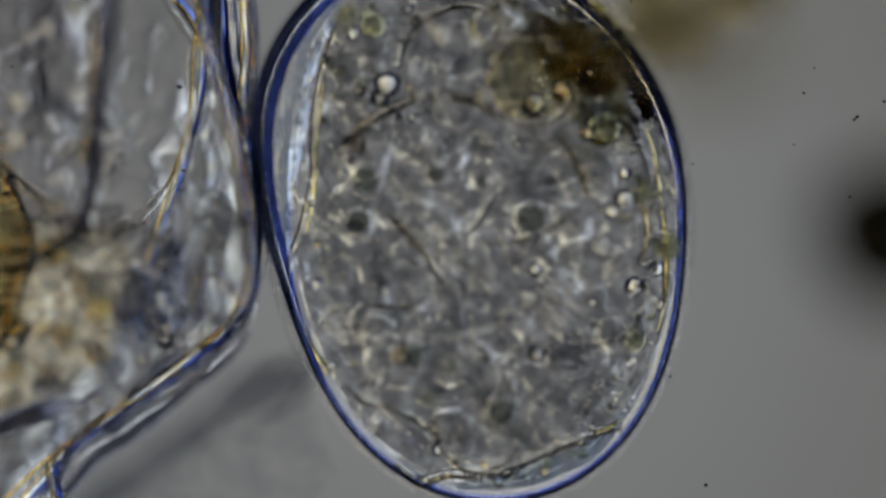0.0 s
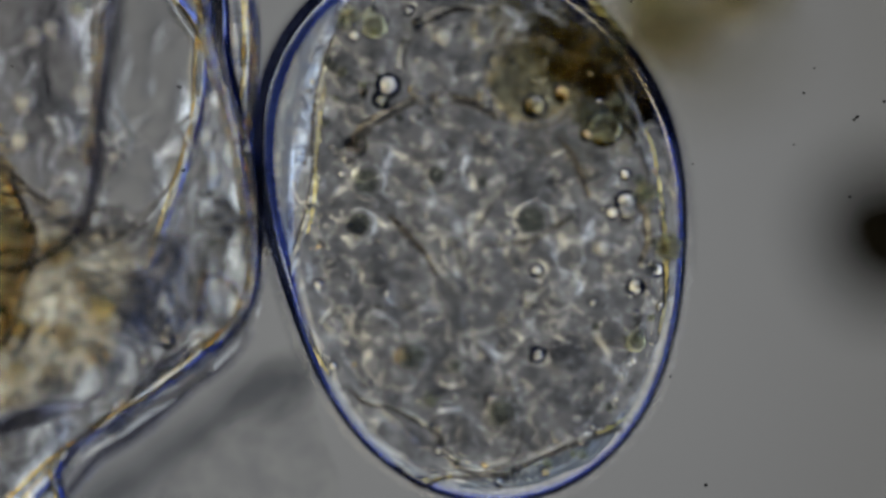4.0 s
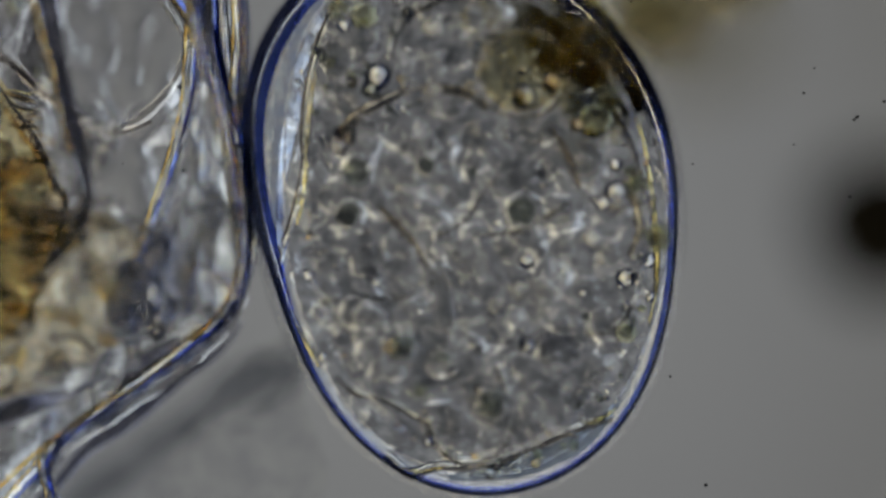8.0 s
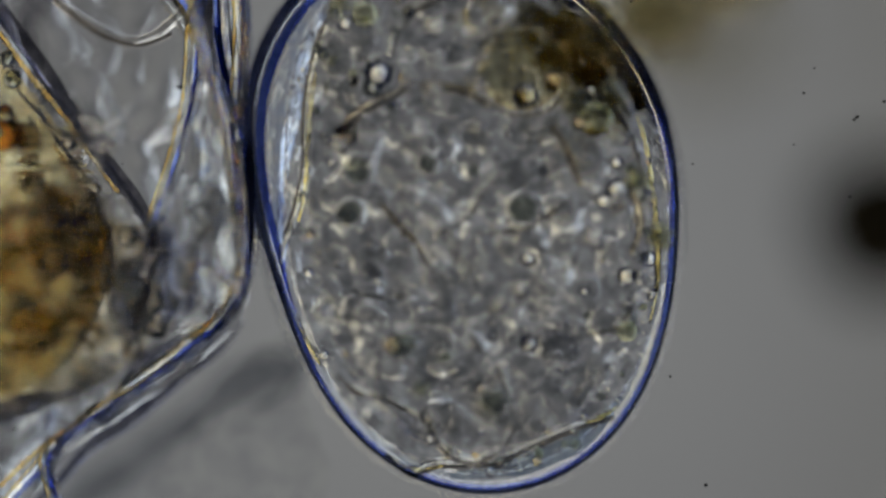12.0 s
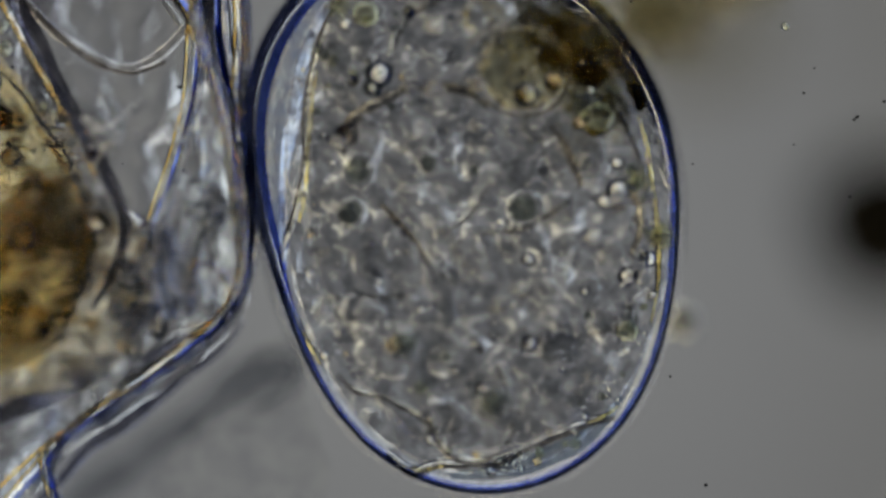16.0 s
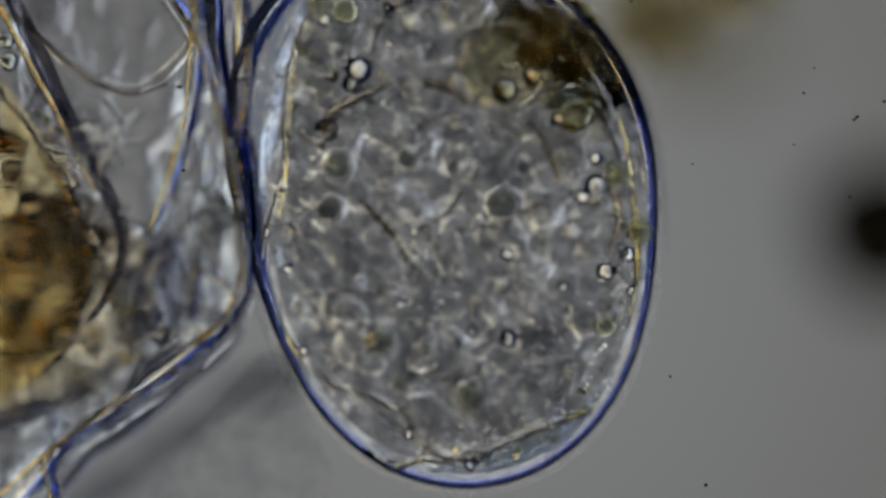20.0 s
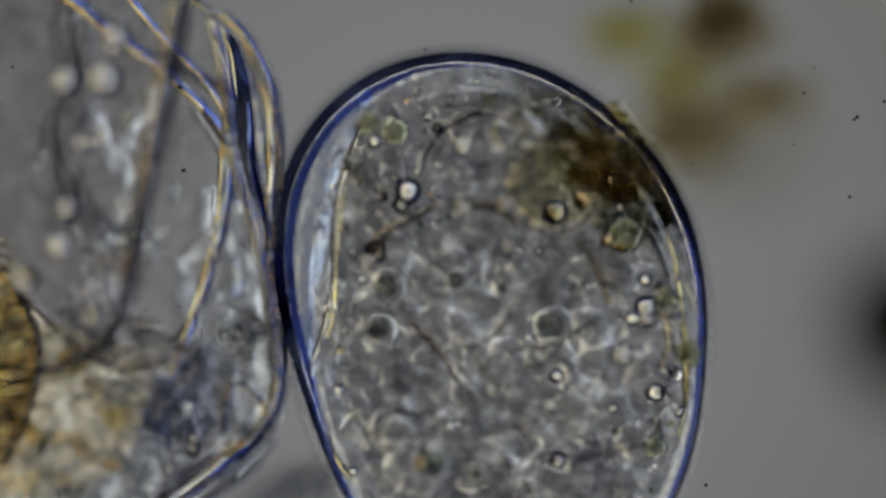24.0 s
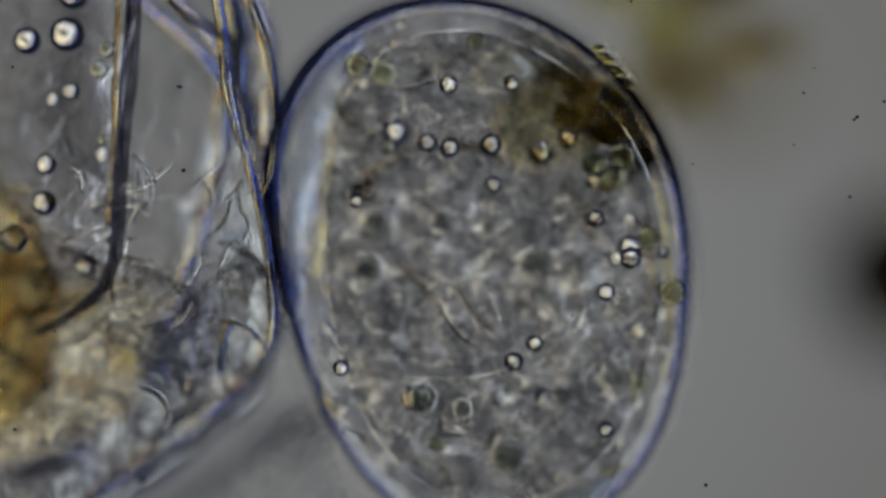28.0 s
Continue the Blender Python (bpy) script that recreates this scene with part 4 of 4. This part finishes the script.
def gut_cells():
    """Swollen cells and dark flecks of the gut's wall."""
    rng = np.random.default_rng(31)
    for k in range(46):
        u, v = rng.uniform(-60, 270), rng.uniform(390, 680)
        if v > 740 - 0.45 * max(u, 0):
            continue
        r = rng.uniform(0.010, 0.032)
        mat = (CELL_BRIGHT, GRAIN, STREAK, CELL_BRIGHT, GRAIN, CELL_BRIGHT, GRAIN_DARK)[k % 7]
        part("gut_cell", lump(pt(u, v, rng.uniform(-0.18, -0.05)), (r, r * rng.uniform(0.45, 0.9), r * 0.55), 300 + k, 0.4, 1.6, 0.12, 3), mat, gut)


gut_cells()
part("gut_wall", fold([(-105, -92, .03, 3), (-75, -56, .03, 9), (-10, 20, .03, 11), (65, 110, .03, 11), (120, 178, .03, 10), (172, 245, .03, 10), (240, 335, .03, 10), (282, 398, .03, 9), (298, 450, .03, 8), (286, 520, .03, 6), (262, 580, .03, 3)], 0.5, 14, 12, 78, 0.006), WALL, flap, "dark soft wall of the gut")
part("yellow_fringe_strip", fold([(-100, -58, .04, 2), (-28, 36, .04, 5), (100, 192, .04, 5), (155, 262, .04, 4), (228, 356, .04, 3)], 0.36, 10, 12, 79, 0.004), FRINGE_WARM, flap, "thin yellow strip imitating a colour fringe")
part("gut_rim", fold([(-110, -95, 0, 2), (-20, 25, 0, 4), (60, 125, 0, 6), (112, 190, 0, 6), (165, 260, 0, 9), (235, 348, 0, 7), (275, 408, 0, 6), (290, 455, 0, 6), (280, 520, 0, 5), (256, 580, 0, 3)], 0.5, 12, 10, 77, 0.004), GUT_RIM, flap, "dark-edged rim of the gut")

bladder = part("bladder", fold([(-140, 180, .0, 7.0), (-60, 235, .0, 8.4), (0, 268, .0, 8.4), (60, 322, .0, 9.8), (120, 366, .0, 9.8), (185, 386, .0, 8.4), (245, 368, .0, 8.4), (285, 318, .0, 8.4), (314, 240, .0, 7.0), (330, 150, .0, 7.0), (338, 70, .0, 5.6)], 0.30, 14, 12, 91, 0.014), BLADDER, animal, "clear folded rim of the bladder")
part("dark_edge", fold([(-140, 190, .0, 3), (-55, 245, .0, 4), (5, 280, .0, 5), (62, 334, .0, 6), (122, 379, .0, 5), (188, 398, .0, 4), (250, 378, .0, 3)], 0.6, 10, 12, 92, 0.004), DARK_LINE, bladder, "dark edge of the bladder")

# ---- debris on the slide ----
def clump(u, v, z, radii, seed, mat, name, label, flakes=0):
    """A clump well below the focus; u and v are where it stands against the plane of focus."""
    k = (HIGH - z) / HIGH
    at = pt(784 + (u - 784) * k, 441 + (v - 441) * k, z)
    if not flakes:
        tagged(part(name, lump(at, [r * k for r in radii], seed, 0.12, 1.6, 0.08, 4), mat), label, "debris")
        return
    rng = np.random.default_rng(seed)
    whole = thing(name, label, "debris", at=at)
    for i in range(flakes):
        a, d = 2.4 * i, 0.75 * math.sqrt(i / flakes)
        size = rng.uniform(0.42, 0.62)
        place = Vector((radii[0] * d * math.cos(a), radii[1] * d * math.sin(a), rng.uniform(-0.004, 0.004)))
        part("flake", lump(place, (radii[0] * size, radii[1] * size, radii[2] * 0.6), seed * 9 + i, 0.3, 1.6, 0.15, 3), mat, whole)


clump(1548, 400, -1.71, (.118, .13, .07), 41, SOOT, "dark_clump", "blackish brown clump of dirt under the slide")
clump(1165, 35, -.40, (.11, .08, .04), 42, BROWN, "brown_clump", "blurred brown clump of algae on the slide", 11)
clump(1300, -25, -.40, (.09, .06, .04), 44, BROWN, "brown_clump", "blurred brown clump of algae on the slide", 10)
clump(1230, -165, -.42, (.10, .075, .04), 47, BROWN_DARK, "brown_clump", "dark brown clump of algae on the slide", 8)
clump(1060, -140, -.41, (.09, .06, .03), 45, OLIVE, "green_clump", "pale olive clump of algae on the slide", 10)
clump(1150, -60, -.41, (.08, .07, .03), 48, OLIVE, "green_clump", "pale olive clump of algae on the slide", 10)
clump(1235, 70, -1.71, (.13, .11, .05), 52, SMEAR, "brown_smear", "wide faint brown smear of dirt under the slide")
# a soft streak of dirt that runs slantwise under the two animals
tagged(part("grey_streak", fold([(90, 930, -.41, 12), (200, 850, -.41, 26), (310, 775, -.41, 30), (400, 715, -.41, 38), (470, 680, -.41, 38), (520, 655, -.41, 18), (545, 640, -.41, 6)], 0.5, 12, 8, 43, 0.01), GREY), "soft grey streak of dirt on the slide", "debris")

# a clump and a chain of small algae on the egg's upper edge
tuft = tagged(part("brown_tuft", lump(pt(1122, 178, .03), (.018, .024, .02), 51, 0.7, 2.5, 0.4, 4), SOOT_PALE), "small dark brown tuft of debris on the egg", "debris")
chain = thing("algal_chain", "short chain of dark olive algae stuck to the egg", "algae")
for k in range(7):
    droplet(pt(1036 + 9 * k, -14 + 11 * k + 3 * (k % 2), .15), 0.011, ALGA_PALE, chain, "algal_cell", "", (1, 0.6, 0.8))
    part("bristle", fold([(1040 + 9 * k, -14 + 11 * k, .15, 1.5), (1048 + 9 * k, -21 + 11 * k, .15, 2), (1054 + 9 * k, -28 + 11 * k, .15, .8)], 1.0, 6, 3, k), MEMBRANE, chain)

# swimmers and specks in the water
green_alga = thing("green_alga", "plump green alga with a yellow middle drifting past", "alga")
part("body", lump((0, 0, 0), (.064, .118, .06), 61, 0.10, 2, 0.05, 4), ALGA, green_alga)
part("chloroplast", lump((-.012, -.005, .02), (.030, .085, .03), 62, 0.25, 3, 0.1, 4), ALGA_YELLOW, green_alga, "yellow chloroplast")
slim_alga = thing("slim_alga", "slim yellow-green alga with a dark outline", "alga")
part("body", lump((0, 0, 0), (.030, .075, .028), 63, 0.06, 2, 0.03, 4), ALGA_PALE, slim_alga)
part("chloroplast", lump((.004, 0, .01), (.010, .050, .012), 64, 0.2, 3, 0.1, 4), ALGA_CORE, slim_alga, "yellow chloroplast")
bubble = tagged(drop((0, 0, 0), 0.032, LOOSE, None), "loose round oil drop whirling in the water", "droplet")
bubble.name = "oil_drop"
speck = tagged(droplet((0, 0, 0), 0.008, OIL_DARK, None, "speck"), "tiny dark speck drifting in the water", "speck")

# dust on the eyepiece glass, which travels with the objective
dust = thing("eyepiece_dust", "fine black dust specks on the eyepiece glass", "dust")
SPECKS = ((319, 154, 4), (325, 302, 4), (313, 153, 2), (22, 119, 3), (97, 587, 2.5), (26, 760, 3), (317, 543, 2.5), (1117, 3, 3), (752, 88, 2.5), (1517, 207, 3.5), (1512, 212, 3), (1422, 165, 2.5),
          (1405, 257, 2), (1226, 290, 2), (1504, 349, 3), (1186, 667, 2.5), (1249, 859, 3.2), (1013, 559, 2.5), (920, 732, 2.5), (217, 290, 2), (1441, 121, 1.8), (1565, 180, 3))
for k, (u, v, r) in enumerate(SPECKS):
    part("dust_speck", lump(pt(u, v, 0), (r / 1000, r / 1150, r / 2000), 80 + k, 0.4, 1.5, 0.1, 2), DUST, dust)


def motions():
    rel = [(0, 0, 0), (17, 0, 0), (17.5, 1, 1), (18, 5, 4), (18.5, 3, 3), (19, -1, 2), (19.5, -21, -7), (20, -40, -20), (20.5, -60, -45), (21.5, -40, -35), (22.5, -8, -15), (23.5, -8, -4), (25, -12, -8), (28, -20, -8)]
    walk(egg, [(t, Matrix.Translation(EGG_AT + Vector((u / 1000, -v / 1000, 0)))) for t, u, v in rel])
    # what clings to the egg goes with it
    for ob in (tuft, chain):
        walk(ob, [(t, Matrix.Translation((u / 1000, -v / 1000, 0))) for t, u, v in rel])
    tip = [(0, 60, 380), (0.4, 110, 345), (0.5, 162, 333), (0.6, 220, 356), (0.7, 248, 392), (0.8, 250, 405), (1.0, 216, 412), (1.3, 190, 390), (1.6, 60, 380), (2.5, 60, 370), (2.8, 155, 360), (3.0, 175, 410), (3.2, 230, 428), (3.4, 190, 400), (3.6, 150, 390),
           (4, 60, 380), (4.6, 200, 390), (4.9, 240, 405), (5.5, 90, 370), (5.7, 145, 335), (5.9, 240, 405), (6.1, 255, 430), (6.4, 200, 410), (6.6, 130, 390), (7, 60, 380), (7.8, 70, 350), (8.0, 127, 326), (8.1, 184, 376), (8.3, 240, 428), (8.6, 192, 412), (8.9, 70, 380),
           (9.4, 60, 390), (9.8, 90, 370), (10.0, 220, 356), (10.2, 224, 400), (10.4, 108, 365), (10.7, 60, 380), (11.2, 70, 380), (11.5, 140, 330), (11.7, 240, 352), (11.9, 248, 385), (12.1, 216, 392), (12.5, 190, 400), (13, 70, 380), (13.6, 230, 390), (14.0, 90, 380), (14.5, 160, 352), (15, 60, 380),
           (15.6, 60, 380), (16.0, 200, 360), (16.4, 260, 410), (16.8, 60, 380), (17.3, 60, 380), (17.6, 124, 390), (18.0, 216, 408), (18.4, 186, 430), (18.8, 120, 400), (19.2, 200, 400), (19.8, 190, 400), (20.1, 205, 400), (20.5, 252, 455), (21.3, 90, 400), (22, 230, 420),
           (22.5, 220, 410), (22.8, 168, 400), (23.1, 184, 450), (23.4, 170, 500), (23.7, 100, 540), (24.0, 60, 580), (24.3, 108, 560), (24.6, 252, 584), (25, 240, 540), (25.4, 208, 510), (25.8, 188, 500), (26.2, 90, 480), (26.6, 240, 490), (27.0, 270, 500), (27.5, 120, 480), (28, 100, 490)]
    t0 = [s[0] for s in STAGE]
    rows, fed, body, bag = [], [], [], []
    for t, u, v in tip:
        du, dv = np.interp(t, t0, [s[1] for s in STAGE]), np.interp(t, t0, [s[2] for s in STAGE])
        r = min(1.2, max(-0.1, (250 - u + du) / 190))
        pivot = pt(270, 390, 0)
        sink = -(v - dv - 400) / 1000
        turn = Matrix.Rotation(radians(-41) * r, 4, "Z") @ Matrix.Translation(-pivot)
        rows.append((t, Matrix.Translation(pivot + Vector((-0.115 * r - 0.16 * r * (1 - r), 0.6 * sink + 0.03 * r, 0.19 * max(r, 0)))) @ turn))
        bag.append((t, Matrix.Translation((0.06 * (1 - r), 0.33 * (1 - r) + 0.5 * sink, 0))))
        fed.append((t, Matrix.Translation((0.78 * (u - du - 250) / 1000, sink, 0))))
        body.append((t, Matrix.Translation((0.4 * (u - du - 250) / 1000, 0.3 * sink, 0))))
    walk(flap, rows)
    walk(food, fed)
    walk(bladder, bag)
    walk(gut, body)

    def drift(ob, path, away):
        """Rows of seconds, u, v, height, turn; before and after them it waits at the place away."""
        out = []
        first, last = path[0], path[-1]
        for t, u, v, z, turn in [(0, *away, first[4]), (first[0] - 0.6, *away, first[4]), *path, (last[0] + 0.6, *away, last[4]), (28, *away, last[4])]:
            du, dv = np.interp(t, t0, [s[1] for s in STAGE]), np.interp(t, t0, [s[2] for s in STAGE])
            out.append((t, Matrix.Translation(pt(u - du, v - dv, z)) @ Matrix.Rotation(radians(turn), 4, "Z")))
        walk(ob, out)

    drift(green_alga, [(2.0, 1362, 1200, .40, -14), (2.1, 1372, 985, .40, -14), (2.2, 1384, 768, .40, -14), (2.3, 1400, 552, .40, -8), (2.4, 1440, 335, .40, 2), (2.5, 1496, 160, .40, -4), (2.6, 1560, -50, .40, -8), (2.8, 1700, -450, .40, -8)], (1750, -900, -.2))
    drift(slim_alga, [(14.3, 1800, -450, .02, -20), (14.5, 1580, -70, -.12, -20), (14.6, 1476, 128, -.14, -20), (14.7, 1376, 312, -.17, -38), (14.8, 1280, 540, -.2, -12), (14.9, 1240, 740, -.24, -15), (15.0, 1168, 860, -.25, -30), (15.2, 1060, 1250, -.30, -30)], (900, 1600, -.3))
    drift(bubble, [(13.6, 1700, 700, -.30, 0), (14.5, 1384, 292, -.28, 0), (14.7, 1346, 250, -.28, 0), (14.9, 1292, 220, -.3, 0), (15.0, 1268, 220, -.3, 0), (15.2, 1214, 250, -.32, 0), (15.6, 1190, 420, -.36, 0), (15.9, 1196, 530, -.34, 0), (16.0, 1224, 572, -.32, 0),
                   (16.1, 1288, 612, -.30, 0), (16.2, 1400, 620, -.27, 0), (16.3, 1480, 556, -.24, 0), (16.4, 1472, 480, -.2, 0), (16.5, 1404, 432, -.16, 0), (16.6, 1308, 448, -.1, 0), (16.7, 1220, 468, -.04, 0), (16.8, 1250, 462, .0, 0), (16.9, 1292, 396, .08, 0), (17.0, 1362, 303, .16, 0),
                   (17.1, 1380, 216, .24, 0), (17.2, 1376, 156, .3, 0), (17.4, 1380, -60, .3, 0), (17.8, 1390, -500, .3, 0)], (1750, -700, .2))
    drift(speck, [(15.7, 1340, -60, .03, 0), (15.9, 1372, 16, .03, 0), (16.1, 1404, 64, .03, 0), (16.3, 1428, 92, .03, 0), (16.5, 1452, 140, .03, 0), (16.7, 1476, 182, .03, 0), (16.9, 1490, 222, .03, 0), (17.1, 1508, 262, .02, 0), (17.3, 1530, 320, .0, 0), (17.6, 1620, 420, -.05, 0)], (1900, 700, -.2))
    walk(dust, [(t, Matrix.Translation((-u / 1000, v / 1000, BASE + f))) for t, u, v, f in STAGE])


motions()
